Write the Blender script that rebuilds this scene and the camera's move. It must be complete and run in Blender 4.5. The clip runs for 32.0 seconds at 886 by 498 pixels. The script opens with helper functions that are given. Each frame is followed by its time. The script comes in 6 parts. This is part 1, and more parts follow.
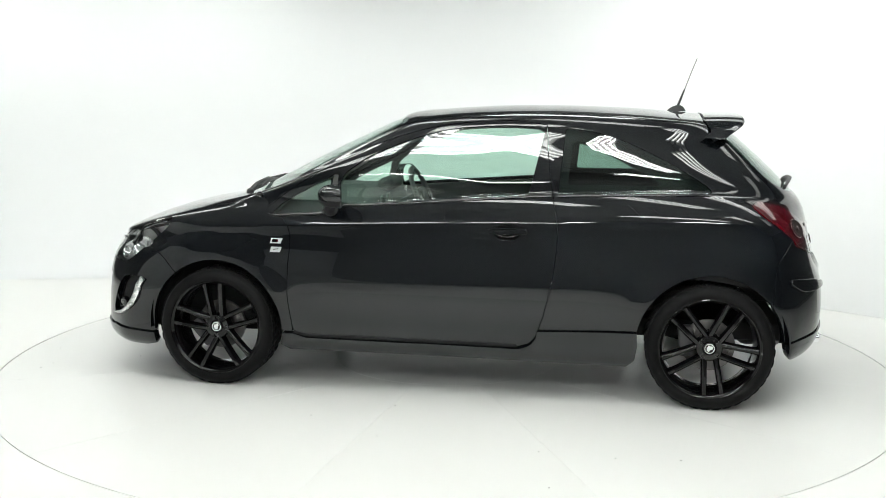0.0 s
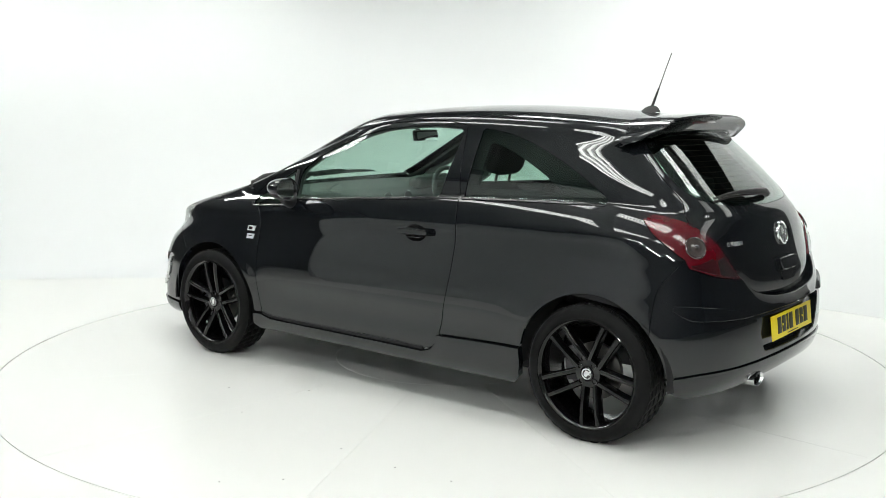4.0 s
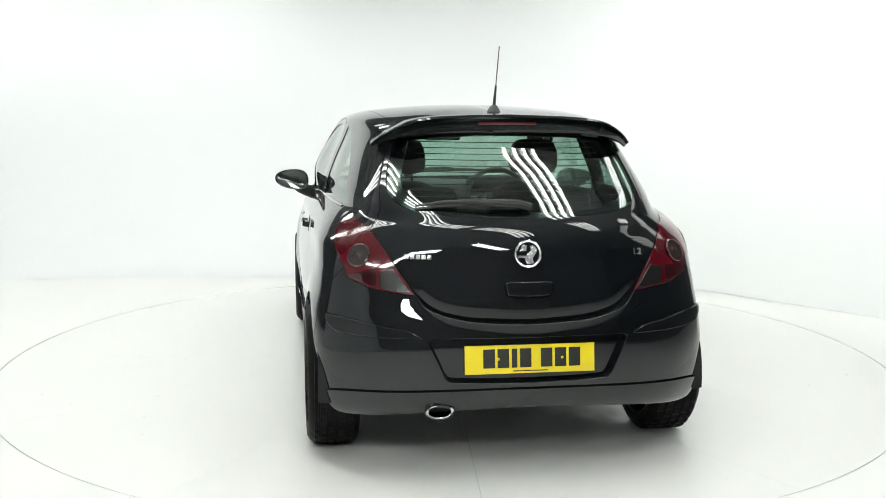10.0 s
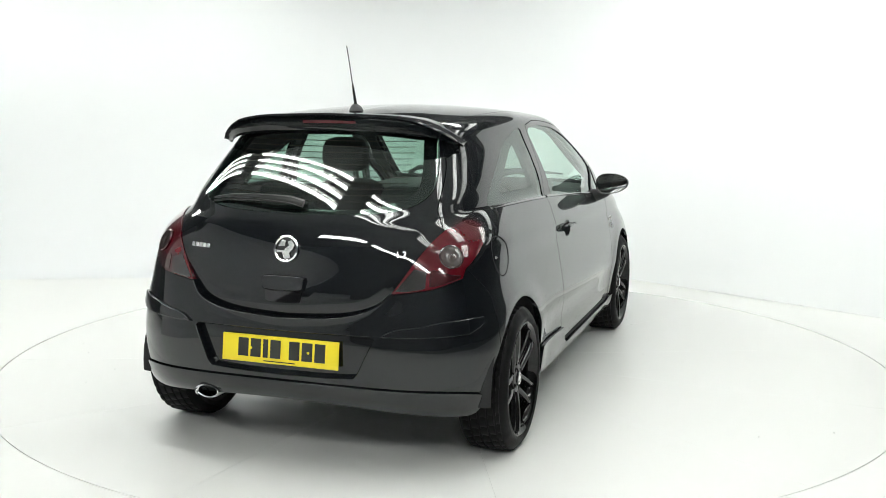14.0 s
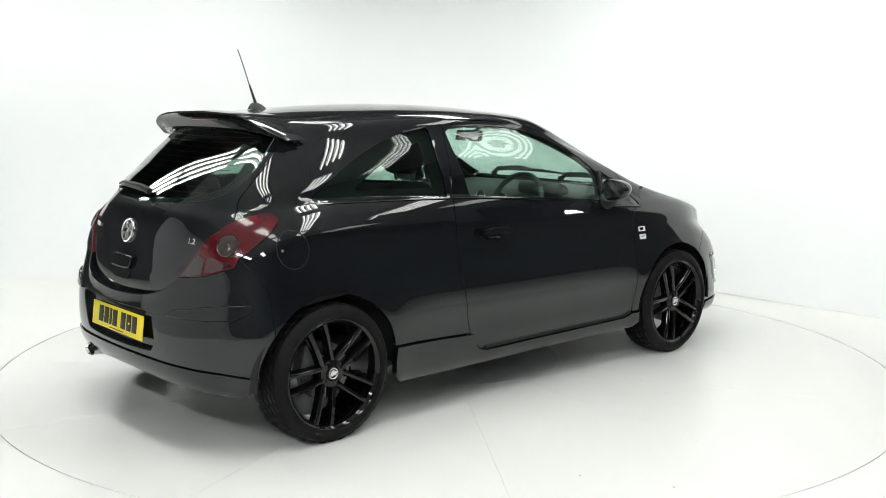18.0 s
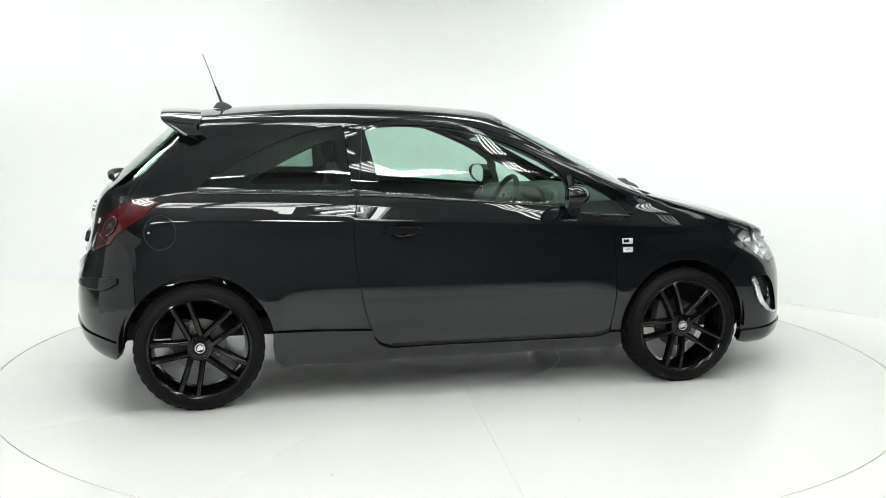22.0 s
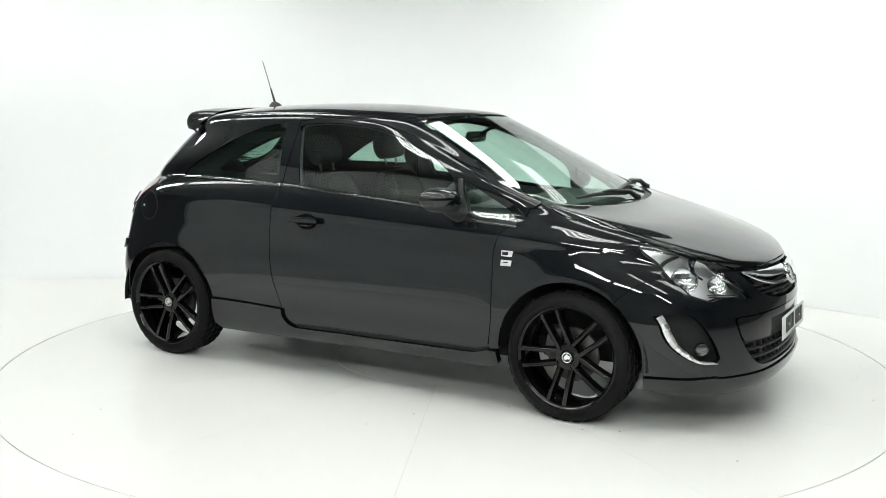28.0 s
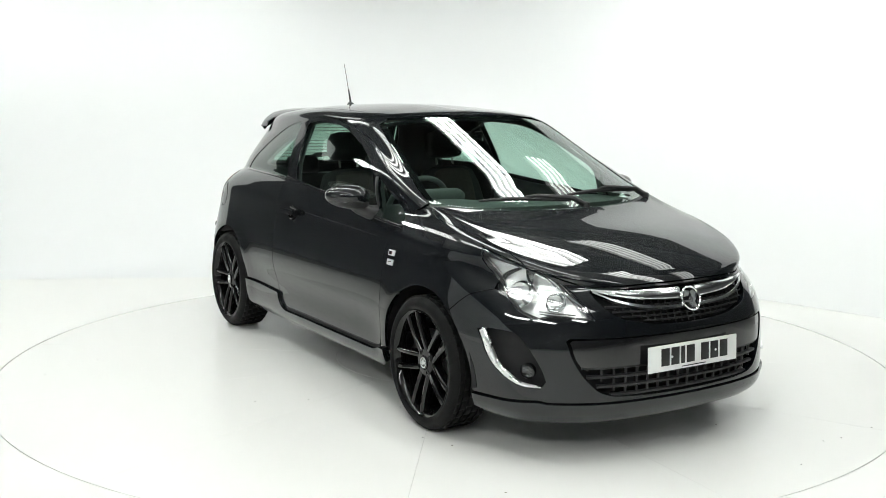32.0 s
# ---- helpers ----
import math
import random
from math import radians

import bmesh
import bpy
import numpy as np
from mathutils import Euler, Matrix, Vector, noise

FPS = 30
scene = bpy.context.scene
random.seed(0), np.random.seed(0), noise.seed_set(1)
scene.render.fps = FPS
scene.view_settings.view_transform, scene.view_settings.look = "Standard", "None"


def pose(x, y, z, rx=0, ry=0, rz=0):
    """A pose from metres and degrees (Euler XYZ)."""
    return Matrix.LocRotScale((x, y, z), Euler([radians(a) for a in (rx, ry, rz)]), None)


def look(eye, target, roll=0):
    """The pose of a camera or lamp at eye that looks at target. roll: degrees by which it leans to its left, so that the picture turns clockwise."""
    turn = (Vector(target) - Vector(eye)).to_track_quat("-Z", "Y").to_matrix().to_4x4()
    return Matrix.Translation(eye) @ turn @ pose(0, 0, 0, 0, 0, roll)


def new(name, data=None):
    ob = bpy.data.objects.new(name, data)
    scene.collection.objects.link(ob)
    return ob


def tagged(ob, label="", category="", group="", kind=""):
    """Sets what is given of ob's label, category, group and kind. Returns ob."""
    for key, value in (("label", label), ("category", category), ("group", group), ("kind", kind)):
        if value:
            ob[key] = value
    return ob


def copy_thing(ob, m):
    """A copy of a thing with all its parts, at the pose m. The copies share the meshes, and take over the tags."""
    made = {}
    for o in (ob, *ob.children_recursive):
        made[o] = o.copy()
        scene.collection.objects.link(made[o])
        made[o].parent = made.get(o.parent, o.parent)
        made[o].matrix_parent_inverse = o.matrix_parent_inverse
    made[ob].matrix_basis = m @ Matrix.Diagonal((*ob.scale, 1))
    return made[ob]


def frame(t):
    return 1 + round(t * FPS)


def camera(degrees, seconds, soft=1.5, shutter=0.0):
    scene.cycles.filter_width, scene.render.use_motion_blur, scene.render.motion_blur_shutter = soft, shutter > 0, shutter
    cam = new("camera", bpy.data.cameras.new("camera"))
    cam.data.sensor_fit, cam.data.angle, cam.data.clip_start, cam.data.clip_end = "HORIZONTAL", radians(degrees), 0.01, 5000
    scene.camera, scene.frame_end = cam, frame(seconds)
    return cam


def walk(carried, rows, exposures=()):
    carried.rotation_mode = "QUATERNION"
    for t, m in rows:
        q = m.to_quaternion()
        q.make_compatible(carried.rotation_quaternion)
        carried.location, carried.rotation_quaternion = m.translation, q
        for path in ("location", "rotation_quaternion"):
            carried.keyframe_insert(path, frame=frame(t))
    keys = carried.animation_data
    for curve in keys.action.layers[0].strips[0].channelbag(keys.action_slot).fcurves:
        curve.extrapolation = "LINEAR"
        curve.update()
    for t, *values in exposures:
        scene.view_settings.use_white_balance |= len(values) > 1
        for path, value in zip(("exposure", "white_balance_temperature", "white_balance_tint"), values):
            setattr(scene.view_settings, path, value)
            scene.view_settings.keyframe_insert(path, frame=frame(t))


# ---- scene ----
from mathutils.bvhtree import BVHTree
from mathutils.geometry import delaunay_2d_cdt

# ---- camera: it stands still, the turntable brings the car round ----
CAM_EYE = Vector((0.0, -5.859, 1.493))
CAM_PITCH, CAM_YAW, CAM_ROLL = radians(-8.378), radians(0.306), 0.421
CAM_WAY = Vector((-math.sin(CAM_YAW) * math.cos(CAM_PITCH), math.cos(CAM_YAW) * math.cos(CAM_PITCH), math.sin(CAM_PITCH)))
cam = camera(47.107, 32.0, soft=0.75)
CAM_POSE = look(CAM_EYE, CAM_EYE + CAM_WAY, CAM_ROLL)
walk(cam, [(0.0, CAM_POSE), (32.0, CAM_POSE)], exposures=[(0.0, 0.0), (32.0, 0.0)])
TURN_START, TURN_RATE = 171.01, -7.1498   # degrees, degrees a second
AXIS_X, AXIS_Y = 0.162, -0.011            # the turntable's axis in the car's own space

# ---- world: a closed studio, nothing but its lamps and added fill banks lights it ----
world = bpy.data.worlds.new("world")
scene.world = world
world.use_nodes = True
world.node_tree.nodes["Background"].inputs[0].default_value = (0.02, 0.022, 0.025, 1)
world.node_tree.nodes["Background"].inputs[1].default_value = 0.3
TUBE_POWER = 16.8


# ---- materials ----
def material(name, base, rough=0.5, metal=0.0, coat=0.0, bump=0.0, bump_size=60.0, vary=0.0, vary_size=3.0,
             rough_vary=0.0, spec=0.5, emit=None, power=0.0, trans=0.0, coat_rough=0.02):
    m = bpy.data.materials.new(name)
    m.use_nodes = True
    nt = m.node_tree
    b = nt.nodes["Principled BSDF"]
    b.inputs["Base Color"].default_value = (*base, 1)
    b.inputs["Roughness"].default_value = rough
    b.inputs["Metallic"].default_value = metal
    b.inputs["Coat Weight"].default_value = coat
    b.inputs["Coat Roughness"].default_value = coat_rough
    b.inputs["Specular IOR Level"].default_value = spec
    b.inputs["Transmission Weight"].default_value = trans
    if emit:
        b.inputs["Emission Color"].default_value = (*emit, 1)
        b.inputs["Emission Strength"].default_value = power
    tc = nt.nodes.new("ShaderNodeTexCoord")
    if vary or rough_vary:
        n = nt.nodes.new("ShaderNodeTexNoise")
        n.inputs["Scale"].default_value = vary_size
        n.inputs["Detail"].default_value = 6
        nt.links.new(tc.outputs["Object"], n.inputs["Vector"])
        if vary:
            mix = nt.nodes.new("ShaderNodeMix")
            mix.data_type = "RGBA"
            mix.inputs["A"].default_value = (*[c * (1 - vary) for c in base], 1)
            mix.inputs["B"].default_value = (*[min(1, c * (1 + vary)) for c in base], 1)
            nt.links.new(n.outputs["Fac"], mix.inputs["Factor"])
            nt.links.new(mix.outputs["Result"], b.inputs["Base Color"])
        if rough_vary:
            mr = nt.nodes.new("ShaderNodeMapRange")
            mr.inputs["From Min"].default_value, mr.inputs["From Max"].default_value = 0.35, 0.7
            mr.inputs["To Min"].default_value = max(0.0, rough - rough_vary)
            mr.inputs["To Max"].default_value = min(1.0, rough + rough_vary)
            nt.links.new(n.outputs["Fac"], mr.inputs["Value"])
            nt.links.new(mr.outputs["Result"], b.inputs["Roughness"])
    if bump:
        n2 = nt.nodes.new("ShaderNodeTexNoise")
        n2.inputs["Scale"].default_value = bump_size
        n2.inputs["Detail"].default_value = 4
        nt.links.new(tc.outputs["Object"], n2.inputs["Vector"])
        bp = nt.nodes.new("ShaderNodeBump")
        bp.inputs["Strength"].default_value = bump
        bp.inputs["Distance"].default_value = 0.002
        nt.links.new(n2.outputs["Fac"], bp.inputs["Height"])
        nt.links.new(bp.outputs["Normal"], b.inputs["Normal"])
    return m


def pane_material(name, tint, gloss=(0.95, 0.97, 0.96), base_gloss=0.088):
    """A thin tinted pane: clear through, glossier at a slant."""
    m = bpy.data.materials.new(name)
    m.use_nodes = True
    nt = m.node_tree
    nt.nodes.clear()
    out = nt.nodes.new("ShaderNodeOutputMaterial")
    mix = nt.nodes.new("ShaderNodeMixShader")
    clear = nt.nodes.new("ShaderNodeBsdfTransparent")
    clear.inputs["Color"].default_value = (*tint, 1)
    shine = nt.nodes.new("ShaderNodeBsdfGlossy")
    shine.inputs["Color"].default_value = (*gloss, 1)
    shine.inputs["Roughness"].default_value = 0.015
    lw = nt.nodes.new("ShaderNodeLayerWeight")
    lw.inputs["Blend"].default_value = 0.5
    po = nt.nodes.new("ShaderNodeMath")
    po.operation = "POWER"
    po.inputs[1].default_value = 4.5
    ma = nt.nodes.new("ShaderNodeMath")
    ma.operation = "MULTIPLY_ADD"
    ma.inputs[1].default_value, ma.inputs[2].default_value = 0.9, base_gloss
    nt.links.new(lw.outputs["Facing"], po.inputs[0])
    nt.links.new(po.outputs[0], ma.inputs[0])
    nt.links.new(ma.outputs[0], mix.inputs["Fac"])
    nt.links.new(clear.outputs["BSDF"], mix.inputs[1])
    nt.links.new(shine.outputs["BSDF"], mix.inputs[2])
    nt.links.new(mix.outputs["Shader"], out.inputs["Surface"])
    return m


def paint_material():
    """Black metallic car paint: fine flake under clear lacquer, a little dust."""
    m = material("black_paint", (0.0040, 0.0052, 0.0068), rough=0.38, metal=0.0, coat=1.0, coat_rough=0.01, spec=0.05, vary=0.25, vary_size=2.5)
    nt = m.node_tree
    b = nt.nodes["Principled BSDF"]
    b.inputs["Coat IOR"].default_value = 1.53
    tc = nt.nodes.new("ShaderNodeTexCoord")
    fl = nt.nodes.new("ShaderNodeTexVoronoi")
    fl.inputs["Scale"].default_value = 900
    nt.links.new(tc.outputs["Object"], fl.inputs["Vector"])
    bp = nt.nodes.new("ShaderNodeBump")
    bp.inputs["Strength"].default_value = 0.08
    bp.inputs["Distance"].default_value = 0.0005
    nt.links.new(fl.outputs["Distance"], bp.inputs["Height"])
    nt.links.new(bp.outputs["Normal"], b.inputs["Normal"])
    return m


PAINT = paint_material()
GLOSS_BLACK = material("gloss_black", (0.006, 0.006, 0.007), rough=0.08, coat=0.6)
TRIM = material("black_plastic", (0.018, 0.018, 0.019), rough=0.42, bump=0.15, bump_size=420, vary=0.2, vary_size=8)
DARK = material("dark_liner", (0.010, 0.010, 0.011), rough=0.85, vary=0.3, vary_size=6)
RUBBER = material("tyre_rubber", (0.0055, 0.0055, 0.0058), rough=0.6, spec=0.14, vary=0.35, vary_size=14, rough_vary=0.12, bump=0.3, bump_size=160)
ALLOY = material("black_alloy", (0.003, 0.003, 0.0034), rough=0.4, spec=0.04, coat=0.8, coat_rough=0.03, vary=0.2, vary_size=9)
STEEL = material("brake_steel", (0.16, 0.155, 0.15), rough=0.38, metal=1.0, rough_vary=0.12, vary=0.2, vary_size=20)
CHROME_SOFT = material("soft_chrome", (0.88, 0.89, 0.90), rough=0.17, metal=1.0, rough_vary=0.04, vary_size=12)
BADGE = material("badge_silver", (0.72, 0.73, 0.74), rough=0.35, metal=0.25, vary=0.1, vary_size=60)
CHROME = material("chrome", (0.86, 0.87, 0.88), rough=0.06, metal=1.0, rough_vary=0.03, vary_size=12)
SATIN = material("satin_silver", (0.82, 0.83, 0.83), rough=0.28, metal=0.9, rough_vary=0.05, vary_size=20)
GLASS = pane_material("green_tint_glass", (0.70, 0.86, 0.785))
GLASS_DARK = pane_material("dark_tint_glass", (0.42, 0.57, 0.50))
LENS = pane_material("clear_lens", (0.94, 0.95, 0.95))
RED_LENS = material("red_lens", (0.075, 0.002, 0.006), rough=0.2, coat=1.0, spec=0.2, vary=0.35, vary_size=18)
RED_LENS_DARK = material("dark_red_lens", (0.035, 0.003, 0.005), rough=0.14, coat=1.0, vary=0.3, vary_size=30)
LAMP_GREY = material("lamp_bezel_grey", (0.014, 0.0145, 0.015), rough=0.3, spec=0.4, vary=0.2, vary_size=30)
SMOKE_LENS = material("smoked_lens", (0.014, 0.012, 0.012), rough=0.15, coat=1.0, vary=0.3, vary_size=40)
REFLECTOR = material("lamp_reflector", (0.90, 0.91, 0.92), rough=0.30, metal=1.0, vary=0.15, vary_size=40)
YELLOW = material("plate_yellow", (0.86, 0.68, 0.02), rough=0.4, vary=0.04, vary_size=10)
WHITE_PLATE = material("plate_white", (0.80, 0.81, 0.80), rough=0.4, vary=0.04, vary_size=10)
INK = material("plate_ink", (0.016, 0.016, 0.016), rough=0.5)
FABRIC = material("seat_fabric", (0.012, 0.0115, 0.012), rough=0.9, bump=0.6, bump_size=500, vary=0.3, vary_size=40)
FABRIC_PATTERN = material("seat_pattern", (0.035, 0.026, 0.022), rough=0.9, bump=0.6, bump_size=400, vary=0.5, vary_size=60)
CABIN = material("cabin_plastic", (0.085, 0.088, 0.088), rough=0.6, bump=0.3, bump_size=300, vary=0.2, vary_size=6)
HEADLINER = material("headliner", (0.42, 0.43, 0.41), rough=0.95, bump=0.2, bump_size=300, vary=0.05)
FLOOR_PAINT = material("white_floor", (0.875, 0.872, 0.85), rough=0.30, vary=0.012, vary_size=1.3, spec=0.2)
DISC_PAINT = material("turntable_white", (0.88, 0.877, 0.857), rough=0.24, vary=0.012, vary_size=1.1, spec=0.25)
WALL_PAINT = material("white_wall", (0.875, 0.885, 0.892), rough=0.5, vary=0.012, vary_size=0.6, spec=0.2)
ADDED_CEILING = material("added_pale_ceiling", (0.42, 0.42, 0.425), rough=0.85, vary=0.3, vary_size=0.8)
ROOF_DARK = material("dark_roof", (0.06, 0.06, 0.062), rough=0.85, vary=0.3, vary_size=0.8)
HALL_PALE = material("pale_hall", (0.55, 0.555, 0.56), rough=0.8, vary=0.1, vary_size=0.8)
HALL_DARK = material("grey_hall", (0.15, 0.153, 0.156), rough=0.8, vary=0.3, vary_size=0.8)
HALL_FLOOR = material("hall_concrete", (0.42, 0.42, 0.41), rough=0.6, vary=0.25, vary_size=0.9)
HALL_METAL = material("hall_steel", (0.10, 0.10, 0.105), rough=0.6, metal=0.4, vary=0.3, vary_size=2)
SEAM = material("seam_grime", (0.24, 0.24, 0.23), rough=0.8, vary=0.4, vary_size=9)
JOINT = material("pale_joint", (0.72, 0.72, 0.70), rough=0.7, vary=0.1, vary_size=9)
SPECK = material("speck", (0.25, 0.24, 0.22), rough=0.8, vary=0.3, vary_size=90)
TUBE = material("tube_glow", (1, 1, 1), rough=0.4, emit=(0.962, 1.0, 0.958), power=TUBE_POWER)
TUBE_SOFT = material("soft_tube_glow", (1, 1, 1), rough=0.4, emit=(0.962, 1.0, 0.958), power=0.2 * TUBE_POWER)
TUBE_MID = material("mid_tube_glow", (1, 1, 1), rough=0.4, emit=(0.962, 1.0, 0.958), power=0.6 * TUBE_POWER)
# unseen banks added to brighten the left side and the front floor
FILL_BRIGHT = material("bright_fill_glow", (1, 1, 1), rough=0.4, emit=(0.962, 1.0, 0.958), power=2.9 * TUBE_POWER)
FILL_STRONG = material("strong_fill_glow", (1, 1, 1), rough=0.4, emit=(0.962, 1.0, 0.958), power=2.5 * TUBE_POWER)
FIXTURE = material("fixture_white", (0.7, 0.7, 0.7), rough=0.5, vary=0.05)


# ---- mesh helpers ----
def link_mesh(name, verts, faces, mat, parent=None, label="", normals=None, smooth=True):
    me = bpy.data.meshes.new(name)
    me.from_pydata([tuple(v) for v in verts], [], [tuple(f) for f in faces])
    me.materials.append(mat)
    me.polygons.foreach_set("use_smooth", [smooth] * len(me.polygons))
    if normals is not None:
        me.normals_split_custom_set_from_vertices([tuple(n) for n in normals])
    ob = new(name, me)
    ob.parent = parent
    if label:
        tagged(ob, label=label)
    return ob


def part(name, bm, mat, parent, label="", smooth_angle=40.0):
    """Links a bmesh as one mesh under a thing or part, smooth but for edges sharper than the angle."""
    bm.normal_update()
    lim = radians(smooth_angle)
    for e in bm.edges:
        e.smooth = len(e.link_faces) == 2 and e.calc_face_angle(0) < lim
    for f in bm.faces:
        f.smooth = True
    me = bpy.data.meshes.new(name)
    bm.to_mesh(me)
    bm.free()
    me.materials.append(mat)
    ob = new(name, me)
    ob.parent = parent
    if label:
        tagged(ob, label=label)
    return ob


def add_box(bm, size, m=Matrix(), bevel=0.0, seg=2):
    """Adds a bevelled box of that size at the pose m."""
    r = bmesh.ops.create_cube(bm, size=1.0, matrix=m @ Matrix.Diagonal((*size, 1)))
    if bevel:
        es = list({e for v in r["verts"] for e in v.link_edges})
        bmesh.ops.bevel(bm, geom=es, offset=bevel, segments=seg, profile=0.5, affect="EDGES")
    return bm


def add_lathe(bm, profile, segs=48, m=Matrix(), closed=False):
    """Turns a profile of (radius, height) about z."""
    rings = []
    for r, z in profile:
        rings.append([bm.verts.new(m @ Vector((r * math.cos(2 * math.pi * k / segs), r * math.sin(2 * math.pi * k / segs), z))) for k in range(segs)])
    pairs = list(zip(rings, rings[1:])) + ([(rings[-1], rings[0])] if closed else [])
    for a, b in pairs:
        for k in range(segs):
            bm.faces.new((a[k], a[(k + 1) % segs], b[(k + 1) % segs], b[k]))
    return bm


def add_tube(bm, pts, radius, segs=8, radii=None):
    """A round bar along points."""
    pts = [Vector(p) for p in pts]
    rings = []
    side = Vector((0, 0, 1))
    for i, p in enumerate(pts):
        d = (pts[min(i + 1, len(pts) - 1)] - pts[max(i - 1, 0)]).normalized()
        a = d.cross(side)
        if a.length < 1e-3:
            a = d.cross(Vector((1, 0, 0)))
        a.normalize()
        b = d.cross(a)
        r = radii[i] if radii else radius
        rings.append([bm.verts.new(p + r * (math.cos(2 * math.pi * k / segs) * a + math.sin(2 * math.pi * k / segs) * b)) for k in range(segs)])
    for a, b in zip(rings, rings[1:]):
        for k in range(segs):
            bm.faces.new((a[k], a[(k + 1) % segs], b[(k + 1) % segs], b[k]))
    bm.faces.new(rings[0][::-1])
    bm.faces.new(rings[-1])
    bmesh.ops.recalc_face_normals(bm, faces=bm.faces)
    return bm


def add_prism(bm, outline, z0, z1, m=Matrix()):
    """A prism over a flat outline of (x, y)."""
    lo = [bm.verts.new(m @ Vector((x, y, z0))) for x, y in outline]
    hi = [bm.verts.new(m @ Vector((x, y, z1))) for x, y in outline]
    n = len(lo)
    bm.faces.new(lo[::-1])
    bm.faces.new(hi)
    for k in range(n):
        bm.faces.new((lo[k], lo[(k + 1) % n], hi[(k + 1) % n], hi[k]))
    return bm


def smooth_line(pts, step=0.02, closed=False):
    """A Catmull-Rom line through points, with points about every step."""
    pts = [np.array(p, float) for p in pts]
    if len(pts) < 3 and not closed:
        n = max(1, int(np.ceil(np.linalg.norm(pts[1] - pts[0]) / step)))
        return [pts[0] + (pts[1] - pts[0]) * k / n for k in range(n + 1)]
    out = []
    count = len(pts)
    for i in range(count if closed else count - 1):
        a, b = pts[i], pts[(i + 1) % count]
        p0 = pts[i - 1] if (i or closed) else 2 * a - b
        p3 = pts[(i + 2) % count] if (closed or i + 2 < count) else 2 * b - a
        n = max(1, int(np.ceil(np.linalg.norm(b - a) / step)))
        for k in range(n):
            t = k / n
            out.append(0.5 * (2 * a + (b - p0) * t + (2 * p0 - 5 * a + 4 * b - p3) * t * t + (3 * a - p0 - 3 * b + p3) * t ** 3))
    if not closed:
        out.append(pts[-1])
    return out


# ---- the car's skin: design lines from the nose centre round the flank to the tail centre ----
FRONT_A = (0.0, 20.0, 38.0, 56.0, 74.0)
REAR_A = (75.0, 55.0, 30.0, 0.0)


def girth(xf, xr, hw, zs, lf, nf, lr, nr):
    """One level line of the lower body: superellipse nose and tail, flat flank. zs: heights at nose, front corner, front
    axle, mid door, rear axle, rear corner, tail."""
    row = []
    for a in FRONT_A:
        c, s = math.cos(radians(a)), math.sin(radians(a))
        row.append((xf - lf * (1 - c ** (2 / nf)), hw * s ** (2 / nf)))
    row += [(1.2, hw), (0.86, hw), (0.25, hw * 1.002), (-0.45, hw * 1.002), (-1.17, hw * 0.995)]
    for a in REAR_A:
        c, s = math.cos(radians(a)), math.sin(radians(a))
        row.append((xr + lr * (1 - max(c, 0.0) ** (2 / nr)), hw * s ** (2 / nr)))
    z = np.interp(range(14), (0, 3, 5, 7, 9, 11, 13), zs)
    return [(x, y, h) for (x, y), h in zip(row, z)]


def line3(xs, ys, zs):
    return list(zip(xs, ys, zs))


